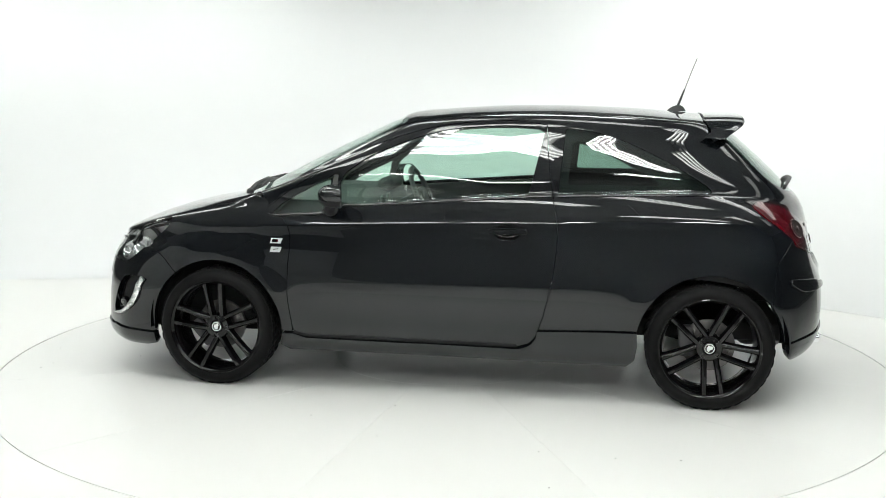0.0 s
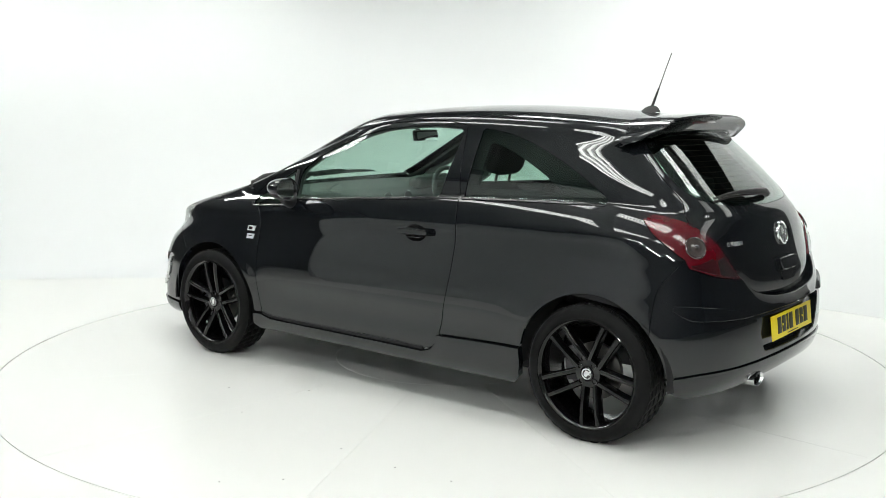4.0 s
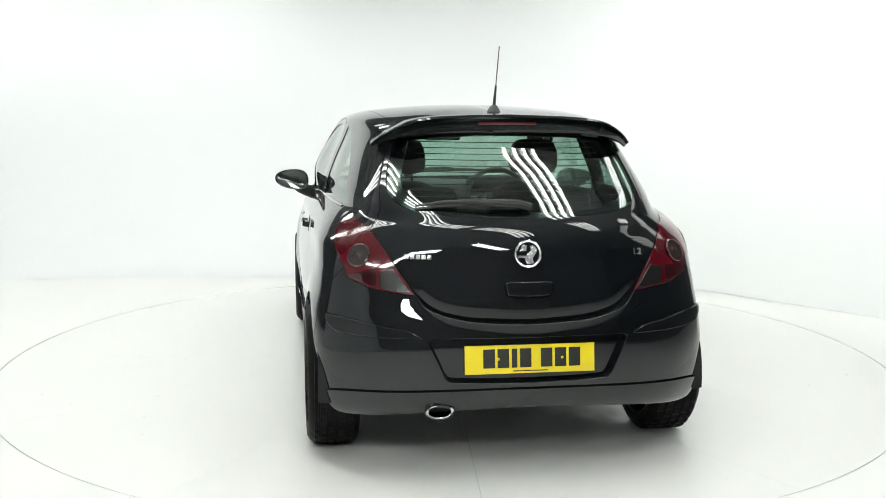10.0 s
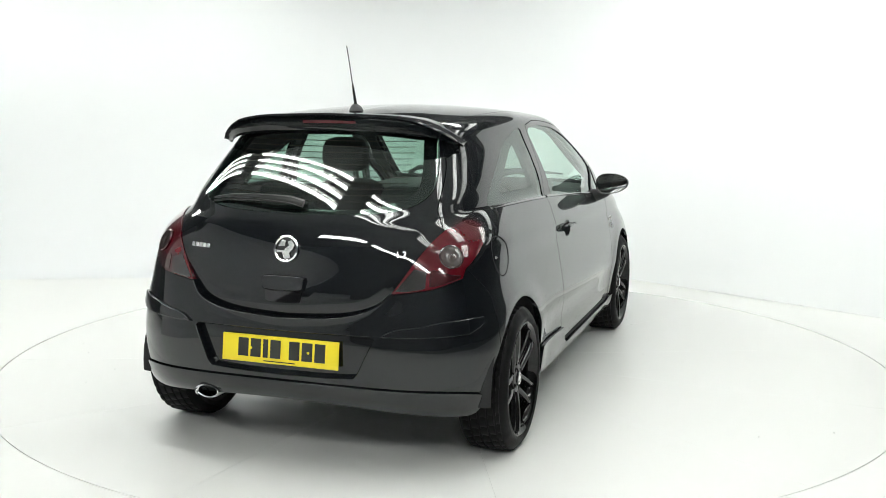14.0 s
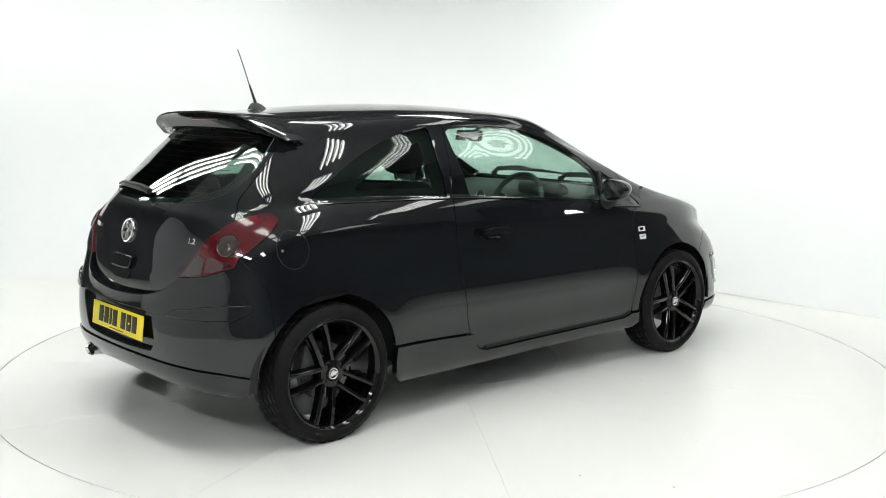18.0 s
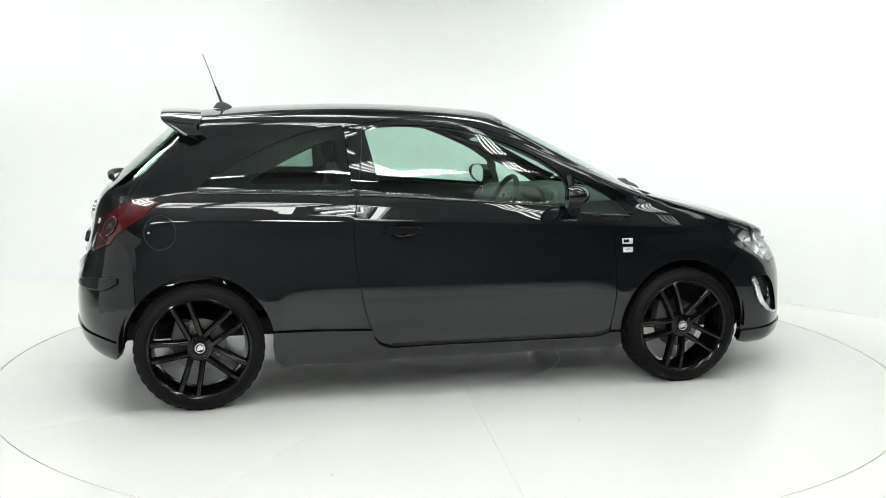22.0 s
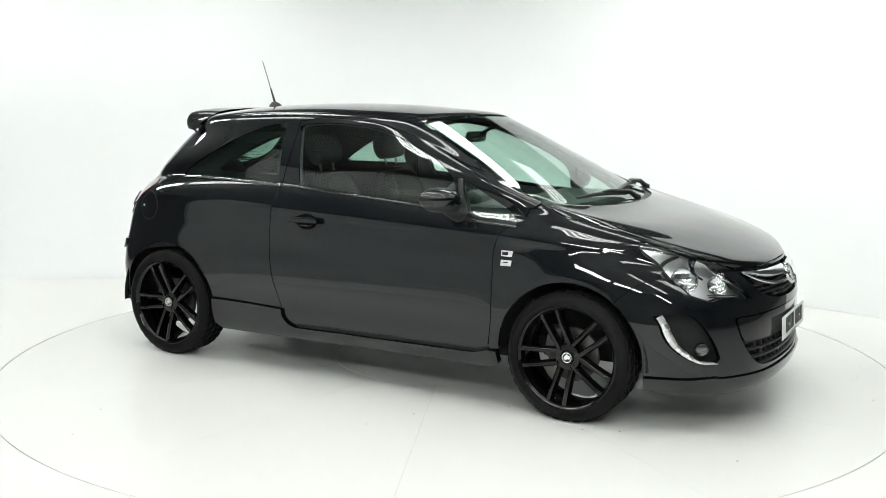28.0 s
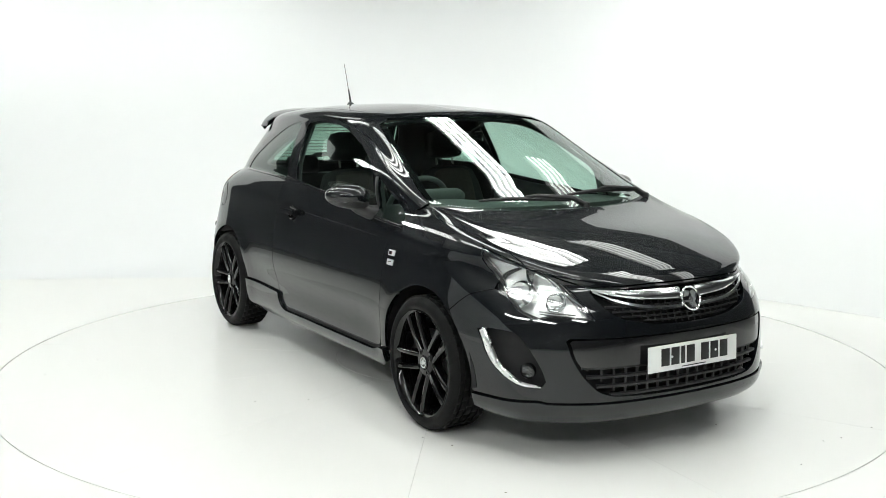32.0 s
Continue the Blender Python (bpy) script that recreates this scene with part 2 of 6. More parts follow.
LINES = [
    girth(1.98, -1.76, 0.700, (0.160, 0.155, 0.160, 0.170, 0.180, 0.225, 0.275), 0.60, 2.6, 0.50, 2.6),
    girth(2.070, -1.838, 0.790, (0.190, 0.180, 0.200, 0.205, 0.205, 0.245, 0.300), 0.62, 2.6, 0.50, 2.7),
    girth(2.095, -1.872, 0.818, (0.265, 0.262, 0.280, 0.290, 0.300, 0.360, 0.385), 0.63, 2.6, 0.50, 2.7),
    girth(2.100, -1.872, 0.832, (0.370, 0.372, 0.390, 0.400, 0.410, 0.455, 0.470), 0.65, 2.5, 0.50, 2.7),
    girth(2.100, -1.860, 0.846, (0.470, 0.475, 0.500, 0.510, 0.520, 0.550, 0.560), 0.68, 2.45, 0.50, 2.6),
    girth(2.092, -1.836, 0.853, (0.575, 0.580, 0.620, 0.630, 0.640, 0.650, 0.650), 0.72, 2.4, 0.50, 2.6),
    girth(2.075, -1.808, 0.848, (0.665, 0.675, 0.730, 0.755, 0.790, 0.790, 0.780), 0.78, 2.3, 0.50, 2.5),
    girth(2.040, -1.785, 0.826, (0.725, 0.745, 0.825, 0.900, 0.945, 0.915, 0.900), 0.85, 2.25, 0.50, 2.4),
    # belt, forward into the bonnet's leading edge
    line3((2.000, 1.975, 1.90, 1.76, 1.55, 1.25, 0.90, 0.25, -0.45, -1.15, -1.45, -1.625, -1.725, -1.758),
          (0.0, 0.30, 0.52, 0.665, 0.745, 0.785, 0.795, 0.793, 0.783, 0.745, 0.708, 0.60, 0.36, 0.0),
          (0.762, 0.764, 0.779, 0.812, 0.858, 0.900, 0.925, 0.970, 1.015, 1.030, 1.000, 0.985, 0.975, 0.968)),
    # bonnet edge
    line3((1.90, 1.87, 1.79, 1.64, 1.42, 1.18, 0.90, 0.25, -0.45, -1.15, -1.44, -1.60, -1.698, -1.733),
          (0.0, 0.29, 0.49, 0.62, 0.705, 0.748, 0.775, 0.781, 0.770, 0.722, 0.675, 0.575, 0.345, 0.0),
          (0.815, 0.817, 0.829, 0.860, 0.908, 0.948, 0.958, 0.993, 1.036, 1.052, 1.030, 1.018, 1.012, 1.008)),
    # bonnet middle, lower glass
    line3((1.62, 1.60, 1.53, 1.41, 1.25, 1.06, 0.84, 0.25, -0.45, -1.12, -1.40, -1.562, -1.660, -1.695),
          (0.0, 0.26, 0.45, 0.585, 0.672, 0.718, 0.747, 0.763, 0.752, 0.700, 0.645, 0.555, 0.33, 0.0),
          (0.907, 0.908, 0.913, 0.929, 0.962, 1.000, 1.015, 1.050, 1.085, 1.100, 1.085, 1.070, 1.060, 1.054)),
    # cowl
    line3((1.28, 1.265, 1.22, 1.14, 1.05, 0.88, 0.72, 0.22, -0.46, -1.08, -1.355, -1.505, -1.60, -1.635),
          (0.0, 0.23, 0.42, 0.565, 0.665, 0.703, 0.722, 0.737, 0.729, 0.678, 0.618, 0.535, 0.315, 0.0),
          (0.972, 0.974, 0.980, 0.992, 1.010, 1.060, 1.090, 1.120, 1.145, 1.158, 1.145, 1.130, 1.120, 1.115)),
    line3((0.93, 0.918, 0.885, 0.82, 0.74, 0.63, 0.50, 0.15, -0.46, -1.00, -1.275, -1.425, -1.505, -1.535),
          (0.0, 0.21, 0.39, 0.53, 0.625, 0.660, 0.680, 0.695, 0.688, 0.640, 0.580, 0.50, 0.295, 0.0),
          (1.145, 1.145, 1.143, 1.140, 1.150, 1.172, 1.195, 1.222, 1.236, 1.240, 1.233, 1.225, 1.220, 1.216)),
    line3((0.62, 0.61, 0.585, 0.535, 0.47, 0.37, 0.26, 0.05, -0.46, -0.95, -1.21, -1.335, -1.395, -1.42),
          (0.0, 0.19, 0.365, 0.500, 0.590, 0.620, 0.637, 0.646, 0.644, 0.602, 0.550, 0.470, 0.275, 0.0),
          (1.297, 1.295, 1.289, 1.280, 1.282, 1.298, 1.314, 1.327, 1.336, 1.327, 1.316, 1.302, 1.298, 1.296)),
    # roof rail
    line3((0.385, 0.378, 0.355, 0.315, 0.26, 0.16, 0.05, -0.08, -0.46, -0.90, -1.15, -1.26, -1.31, -1.33),
          (0.0, 0.18, 0.345, 0.470, 0.560, 0.586, 0.600, 0.607, 0.606, 0.568, 0.520, 0.435, 0.25, 0.0),
          (1.405, 1.402, 1.396, 1.384, 1.378, 1.386, 1.394, 1.400, 1.408, 1.396, 1.384, 1.382, 1.389, 1.394)),
    line3((0.33, 0.315, 0.285, 0.24, 0.18, 0.10, 0.0, -0.12, -0.46, -0.88, -1.11, -1.21, -1.26, -1.285),
          (0.0, 0.125, 0.24, 0.335, 0.400, 0.418, 0.428, 0.432, 0.430, 0.405, 0.365, 0.30, 0.17, 0.0),
          (1.425, 1.425, 1.424, 1.420, 1.419, 1.425, 1.432, 1.438, 1.447, 1.433, 1.416, 1.410, 1.411, 1.411)),
    line3((0.26, 0.24, 0.21, 0.16, 0.10, 0.03, -0.06, -0.17, -0.47, -0.86, -1.06, -1.16, -1.21, -1.24),
          (0.0,) * 14,
          (1.438, 1.439, 1.441, 1.445, 1.450, 1.455, 1.460, 1.465, 1.469, 1.457, 1.443, 1.435, 1.430, 1.428)),
]
CU, CV = 24, 20        # fine steps between stations and between lines
WHEEL_X, WHEEL_Z, WHEEL_Y = 1.2555, 0.307, 0.745


def spline_rows(a, flip_start, n):
    """A smooth cubic B-spline along the first axis, n steps a span, drawn back towards its points so that it shrinks little.
    The far end mirrors across the centre plane, the start too unless flip_start is off."""
    flip = np.array((1, -1, 1.0))

    def with_ghosts(q):
        before = q[1] * flip if flip_start else 2 * q[0] - q[1]
        return np.concatenate([before[None], q, (q[-2] * flip)[None]])
    goal = a
    for _ in range(2):
        g = with_ghosts(a)
        a = a + 0.8 * (goal - (g[:-2] + 4 * g[1:-1] + g[2:]) / 6)
    a = with_ghosts(a)
    t = (np.arange(n) / n)[:, None, None]
    out = []
    for i in range(1, len(a) - 2):
        p0, p1, p2, p3 = a[i - 1], a[i], a[i + 1], a[i + 2]
        out.append(((1 - t) ** 3 * p0 + (3 * t ** 3 - 6 * t ** 2 + 4) * p1 + (-3 * t ** 3 + 3 * t ** 2 + 3 * t + 1) * p2 + t ** 3 * p3) / 6)
    out.append(((a[-3] + 4 * a[-2] + a[-1]) / 6)[None])
    return np.concatenate(out)


def bump_shape(x, width):
    return np.exp(-(x / width) ** 2)


def step_shape(x, a, b):
    t = np.clip((x - a) / (b - a), 0, 1)
    return t * t * (3 - 2 * t)


def build_skin():
    cage = np.array(LINES, float)                     # lines x stations x 3
    # fair the glasshouse: each station's section is an even curve from belt to roof rail
    for k in range(5, 14):
        z = cage[9:15, k, 2]
        for c in (0, 1):
            even = np.polyval(np.polyfit(z, cage[9:15, k, c], 2), z)
            cage[9:15, k, c] += 0.9 * (even - cage[9:15, k, c])
    # side glass and pillars bow outwards a little and tuck in above the shoulder
    s = np.linspace(0, 1, 6)
    for k, yaw, w in ((6, 85, 0.3), (7, 89, 0.6), (8, 92, 0.8), (9, 97, 1.0), (10, 111, 1.0), (11, 145, 0.5)):
        off = w * (0.040 * s * (1 - s) - 0.008 * (1 - s) ** 4)
        cage[9:15, k, 0] += off * math.cos(radians(yaw))
        cage[9:15, k, 1] += off * math.sin(radians(yaw))
    # fair the windscreen and roof front: each line an even barrel across the car
    for k in range(10, 16):
        y2 = cage[k, :5, 1] ** 2
        for c in (0, 2):
            even = np.polyval(np.polyfit(y2, cage[k, :5, c], 2), y2)
            cage[k, :5, c] += 0.9 * (even - cage[k, :5, c])
    g = spline_rows(cage, False, CV).transpose(1, 0, 2)
    g = spline_rows(g, True, CU)                      # u, v, 3
    g[[0, -1], :, 1] = 0
    g[:, -1, 1] = 0
    x, y, z = g[..., 0].copy(), g[..., 1].copy(), g[..., 2].copy()
    # tumblehome: shoulders and glasshouse draw in, least at the windscreen pillars
    draw = np.interp(z, (0.50, 0.60, 0.70, 0.80, 0.95, 1.05, 1.20, 1.35, 1.47), (0.0, 0.012, 0.024, 0.034, 0.036, 0.032, 0.030, 0.026, 0.018))
    keep = step_shape(z, 0.95, 1.15) * step_shape(x, -0.25, 0.35)
    y *= 1 - draw / 0.75 * (1 - 1.3 * keep)
    y *= 1 - 0.030 * step_shape(x, 1.40, 1.85)
    # nose: the bonnet falls to its edge, upright below
    fall = step_shape(z, 0.60, 0.74)
    z -= fall * np.interp(x, (1.45, 1.70, 1.83, 1.95, 2.03), (0.0, 0.004, 0.008, 0.012, 0.010))
    x -= 0.006 * bump_shape(z - 0.68, 0.085) * step_shape(x, 1.80, 2.00)
    # tail: fuller at the bumper, leaner at the top of the lamps, square corners
    x -= step_shape(-x, 1.35, 1.60) * (0.017 * bump_shape(z - 0.60, 0.12) - 0.016 * bump_shape(z - 0.985, 0.06) * step_shape(y, 0.30, 0.60) + 0.034 * bump_shape(z - 0.82, 0.14) * step_shape(y, 0.45, 0.68))
    flank = step_shape(y, 0.60, 0.76)
    for cx, r0 in ((WHEEL_X, 0.354), (-WHEEL_X, 0.355)):
        r = np.hypot(x - cx, z - WHEEL_Z)
        y += flank * (0.008 * bump_shape(r - r0, 0.075))
    # soft swage under the belt and hollow in the door's lower half
    y += flank * 0.006 * bump_shape(z - (0.872 - 0.030 * (x - 0.2)), 0.030) * step_shape(x, -1.75, -1.2) * step_shape(-x, -1.75, -1.2)
    y -= flank * 0.010 * bump_shape(z - 0.42, 0.09) * step_shape(x, -0.95, -0.6) * step_shape(-x, -0.95, -0.6)
    tail = step_shape(-x, 1.45, 1.62)
    g = np.stack([x, y, z], -1)
    # the windscreen runs straight down behind the cowl
    way = step_shape(-np.arange(g.shape[0]) / CU, -4.1, -3.4)[:, None]
    top, step = 11 * CV + 11, (g[:, 11 * CV + 11] - g[:, 11 * CV + 19]) / 8
    for j in range(11 * CV + 1, top):
        g[:, j] += way * (g[:, top] + step * (top - j) - g[:, j])
    gu, gv = np.gradient(g, axis=0), np.gradient(g, axis=1)
    n = np.cross(gu, gv)
    ln = np.linalg.norm(n, axis=-1, keepdims=True)
    n = np.where(ln > 1e-12, n / np.maximum(ln, 1e-12), (0, 0, 1.0))
    n[0, :, 1] = n[-1, :, 1] = n[:, -1, 1] = 0
    n[:, -1] = (0, 0, 1)
    n[[0, 1, -1, -2], -14:] = (0, 0, 1)
    n /= np.maximum(np.linalg.norm(n, axis=-1, keepdims=True), 1e-9)
    return g, n


SKIN, SKIN_N = build_skin()
NU, NV = SKIN.shape[0] - 1, SKIN.shape[1] - 1


def skin_tree():
    nv = NV + 1
    faces = [(i * nv + j, (i + 1) * nv + j, (i + 1) * nv + j + 1, i * nv + j + 1) for i in range(NU) for j in range(NV)]
    return BVHTree.FromPolygons(SKIN.reshape(-1, 3).tolist(), faces)


TREE = skin_tree()
EYES = {"s": lambda a, b: ((a, 3, b), (0, -1, 0)), "f": lambda a, b: ((4, a, b), (-1, 0, 0)),
        "r": lambda a, b: ((-4, a, b), (1, 0, 0)), "t": lambda a, b: ((a, b, 4), (0, 0, -1))}


def skin_at(uv, field=None):
    """Bilinear look-up on the skin."""
    field = SKIN if field is None else field
    uv = np.asarray(uv, float)
    u, v = np.clip(uv[..., 0], 0, NU), np.clip(uv[..., 1], 0, NV)
    i, j = np.minimum(u.astype(int), NU - 1), np.minimum(v.astype(int), NV - 1)
    a, b = (u - i)[..., None], (v - j)[..., None]
    return (1 - a) * (1 - b) * field[i, j] + a * (1 - b) * field[i + 1, j] + (1 - a) * b * field[i, j + 1] + a * b * field[i + 1, j + 1]


def skin_uv(view, a, b):
    """Where a point seen from the side (x, z), front or rear (y, z) or top (x, y) lies on the skin."""
    if view == "uv":
        return np.array((a * CU, b * CV))
    o, d = EYES[view](a, b)
    if view in "fr" and a == 0 or view == "t" and b == 0:
        o = (o[0], 0.0004, o[2])
    hit = TREE.ray_cast(Vector(o), Vector(d))
    idx, p = hit[2], hit[0]
    if p is None:
        guess = {"s": (a, 0.8, b), "f": (2.0, a, b), "r": (-1.8, a, b), "t": (a, b, 1.0)}[view]
        p, _, idx, _ = TREE.find_nearest(Vector(guess))
    i, j = divmod(idx, NV)
    p = np.array(p)
    s, t = 0.5, 0.5
    for _ in range(3):
        q = skin_at(np.array((i + s, j + t)))
        c = SKIN[i:i + 2, j:j + 2]
        du = (1 - t) * (c[1, 0] - c[0, 0]) + t * (c[1, 1] - c[0, 1])
        dv = (1 - s) * (c[0, 1] - c[0, 0]) + s * (c[1, 1] - c[1, 0])
        st = np.linalg.lstsq(np.stack([du, dv], 1), p - q, rcond=None)[0]
        s, t = float(np.clip(s + st[0], 0, 1)), float(np.clip(t + st[1], 0, 1))
    uv = np.array((i + s, j + t))
    if abs(p[1]) < 0.002:
        if uv[1] > NV - 3:
            uv[1] = NV
        elif uv[0] < NU / 2:
            uv[0] = 0
        else:
            uv[0] = NU
    return uv


def skin_loop(*runs):
    """A closed outline on the skin. Each run: a view and points, smooth within the run, joined run to run by straight lines."""
    out = []
    for view, pts in runs:
        step = 0.018 if view != "uv" else 0.12
        line = [skin_uv(view, *p) for p in (smooth_line(pts, step) if len(pts) > 1 else pts)]
        if out:
            a, b = out[-1], line[0]
            n = int(np.linalg.norm(skin_at(b) - skin_at(a)) / 0.02)
            out += [a + (b - a) * k / (n + 1) for k in range(1, n + 1)]
        out += line
    a, b = out[-1], out[0]
    n = int(np.linalg.norm(skin_at(b) - skin_at(a)) / 0.02)
    out += [a + (b - a) * k / (n + 1) for k in range(1, n + 1)]
    keep = [out[0]]
    for q in out[1:]:
        if np.linalg.norm(skin_at(q) - skin_at(keep[-1])) > 0.004:
            keep.append(q)
    if np.linalg.norm(skin_at(keep[-1]) - skin_at(keep[0])) < 0.004:
        keep.pop()
    loop = np.array(keep)
    x, y = loop[:, 0], loop[:, 1]
    if (x * np.roll(y, -1) - y * np.roll(x, -1)).sum() < 0:
        loop = loop[::-1]
    return loop


def on_centre(loop):
    return (loop[:, 0] < 1e-6) | (loop[:, 0] > NU - 1e-6) | (loop[:, 1] > NV - 1e-6)


def inset(loop, gap):
    """Moves an outline inwards on the skin by gap metres; returns it and the inward ways."""
    p, n = skin_at(loop), skin_at(loop, SKIN_N)
    t = np.roll(p, -1, 0) - np.roll(p, 1, 0)
    t /= np.maximum(np.linalg.norm(t, axis=1, keepdims=True), 1e-9)
    way = np.cross(n, t)
    way /= np.maximum(np.linalg.norm(way, axis=1, keepdims=True), 1e-9)
    e = 0.5
    du = (skin_at(loop + (e, 0)) - skin_at(loop - (e, 0)))
    dv = (skin_at(loop + (0, e)) - skin_at(loop - (0, e)))
    moved = loop.copy()
    for k in range(len(loop)):
        m = np.stack([du[k], dv[k]], 1)
        moved[k] += np.clip(np.linalg.lstsq(m, way[k] * gap, rcond=1e-3)[0], -4, 4)
    c = on_centre(loop)
    moved[c & (loop[:, 0] < 1e-6), 0] = 0
    moved[c & (loop[:, 0] > NU - 1e-6), 0] = NU
    moved[c & (loop[:, 1] > NV - 1e-6), 1] = NV
    moved[:, 0] = np.clip(moved[:, 0], 0, NU)
    moved[:, 1] = np.clip(moved[:, 1], 0, NV)
    return moved, way


def inside(loop, pts):
    x, y = pts[:, 0], pts[:, 1]
    res = np.zeros(len(pts), bool)
    for (x1, y1), (x2, y2) in zip(loop, np.roll(loop, -1, 0)):
        c = (y1 > y) != (y2 > y)
        with np.errstate(divide="ignore", invalid="ignore"):
            res ^= c & (x < (x2 - x1) * (y - y1) / (y2 - y1) + x1)
    return res


def panel(name, loop, mat, parent, holes=(), gap=0.0022, depth=0.014, lift=0.0, grid=0.026, whole=False, label="", edge=0.0012, shape=None, lean=0.0):
    """A piece of the skin inside an outline, with turned-in edges. whole: it spans the centre line and is mirrored into one
    mesh; otherwise a left and a right one are made."""
    loops, ways = [], []
    for k, lp in enumerate((loop, *holes)):
        moved, way = inset(lp, gap if k == 0 else -gap)
        loops.append(moved)
        ways.append(way if k == 0 else -way)
    lo, hi = loops[0].min(0), loops[0].max(0)
    mid = (lo + hi) / 2
    su = np.linalg.norm(skin_at(np.array((hi[0], mid[1]))) - skin_at(np.array((lo[0], mid[1])))) / max(hi[0] - lo[0], 1e-6)
    sv = np.linalg.norm(skin_at(np.array((mid[0], hi[1]))) - skin_at(np.array((mid[0], lo[1])))) / max(hi[1] - lo[1], 1e-6)
    scale = np.array((max(su, 1e-4), max(sv, 1e-4)))
    nu, nv = [max(2, int(np.ceil(d))) for d in (hi - lo) * scale / grid]
    gu, gv = np.meshgrid(np.linspace(lo[0], hi[0], nu + 1)[:-1] + (hi[0] - lo[0]) / nu / 2, np.linspace(lo[1], hi[1], nv + 1)[:-1] + (hi[1] - lo[1]) / nv / 2)
    pts = np.stack([gu.ravel(), gv.ravel()], 1)
    ok = inside(loops[0], pts)
    for h in loops[1:]:
        ok &= ~inside(h, pts)
    pts = pts[ok]
    edge_pts = np.concatenate(loops)
    if len(pts):
        d = np.linalg.norm((pts[:, None] - edge_pts[None]) * scale, axis=2).min(1)
        pts = pts[d > grid * 0.45]
    coords = np.concatenate([edge_pts, pts])
    edges, base = [], 0
    for lp in loops:
        edges += [(base + k, base + (k + 1) % len(lp)) for k in range(len(lp))]
        base += len(lp)
    vs, _, fs, ov, _, _ = delaunay_2d_cdt([Vector(c * scale) for c in coords], edges, [], 1, 1e-7)
    uv = np.array([tuple(v) for v in vs]) / scale
    cen = np.array([uv[list(f)].mean(0) for f in fs])
    keep = inside(loops[0], cen)
    for h in loops[1:]:
        keep &= ~inside(h, cen)
    fs = [tuple(f) for f, k in zip(fs, keep) if k]
    nor = skin_at(uv, SKIN_N)
    nor /= np.maximum(np.linalg.norm(nor, axis=1, keepdims=True), 1e-9)
    pos = skin_at(uv) + nor * lift
    if lean:      # only the normals lean, so a pane reflects as if more upright
        nor[:, 2] -= math.sin(radians(lean))
        nor /= np.linalg.norm(nor, axis=1, keepdims=True)
    if shape is not None:
        pos = shape(pos, nor)
    # face sense: outward
    good = []
    for f in fs:
        a, b, c = pos[f[0]], pos[f[1]], pos[f[2]]
        good.append(f if np.dot(np.cross(b - a, c - a), nor[f[0]]) > 0 else f[::-1])
    verts, norms, faces = pos.tolist(), nor.tolist(), good
    # turned-in edges
    for lp, way in zip(loops, ways):
        p, n = skin_at(lp), skin_at(lp, SKIN_N)
        n /= np.maximum(np.linalg.norm(n, axis=1, keepdims=True), 1e-9)
        p = p + n * lift
        if shape is not None:
            p = shape(p, n)
        cen_edge = on_centre(lp) & on_centre(np.roll(lp, -1, 0))
        rings = [(p, n * 0.8 - way * 0.6), (p - way * edge - n * edge, -way), (p - way * edge - n * depth, -way)]
        ids = []
        for q, nn in rings:
            ids.append(len(verts))
            q = q.copy()
            q[on_centre(lp), 1] = 0
            verts += q.tolist()
            norms += (nn / np.maximum(np.linalg.norm(nn, axis=1, keepdims=True), 1e-9)).tolist()
        m = len(lp)
        for r0, r1 in zip(ids, ids[1:]):
            for k in range(m):
                if cen_edge[k]:
                    continue
                f = (r0 + k, r0 + (k + 1) % m, r1 + (k + 1) % m, r1 + k)
                a, b, c = (np.array(verts[q]) for q in f[:3])
                faces.append(f if np.dot(np.cross(b - a, c - a), np.array(norms[r1 + k])) > 0 else f[::-1])
    verts, norms = np.array(verts), np.array(norms)
    mv, mn = verts * (1, -1, 1), norms * (1, -1, 1)
    mf = [f[::-1] for f in faces]
    made = []
    if whole:
        n = len(verts)
        near = np.abs(verts[:, 1]) < 1e-4
        remap = np.where(near, np.arange(n), np.arange(n) + n)
        verts[near, 1] = 0
        norms[near, 1] = 0
        allf = faces + [tuple(int(remap[i]) for i in f) for f in mf]
        allf = [f for f in allf if len(set(f)) == len(f)]
        made.append(link_mesh(name, np.concatenate([verts, mv]), allf, mat, parent, label, np.concatenate([norms, mn])))
    else:
        made.append(link_mesh(name, verts, faces, mat, parent, label, norms))
        made.append(link_mesh(name, mv, mf, mat, parent, label, mn))
    return made


GATE_LOW = [(0.0, 0.632), (0.2, 0.641), (0.31, 0.658), (0.395, 0.690), (0.445, 0.742)]
GATE_FIT = np.polyfit([y * y for y, _ in GATE_LOW], [z for _, z in GATE_LOW], 3)


def tail_step(depth, reach, sign):
    """A panel shape at the tailgate's lower edge: x moves by depth at the edge and runs out over reach, above (1) or below (-1)."""
    def moved(pos, nor):
        pos = pos.copy()
        y, z = np.clip(np.abs(pos[:, 1]), 0, 0.47), pos[:, 2]
        d = sign * (z - np.polyval(GATE_FIT, y * y))
        side = 1 - step_shape(np.abs(pos[:, 1]), 0.40, 0.52)
        back = step_shape(-pos[:, 0], 1.40, 1.60)
        rest = np.clip(1 - np.maximum(d, 0) / reach, 0, 1)
        f = depth * rest ** 1.4 * side * back
        slope = -1.4 * depth / reach * rest ** 0.4 * side * back * sign * (d > -0.01)
        pos[:, 0] += f
        nor[:, 2] += np.abs(nor[:, 0]) * slope
        nor /= np.maximum(np.linalg.norm(nor, axis=1, keepdims=True), 1e-9)
        return pos
    return moved


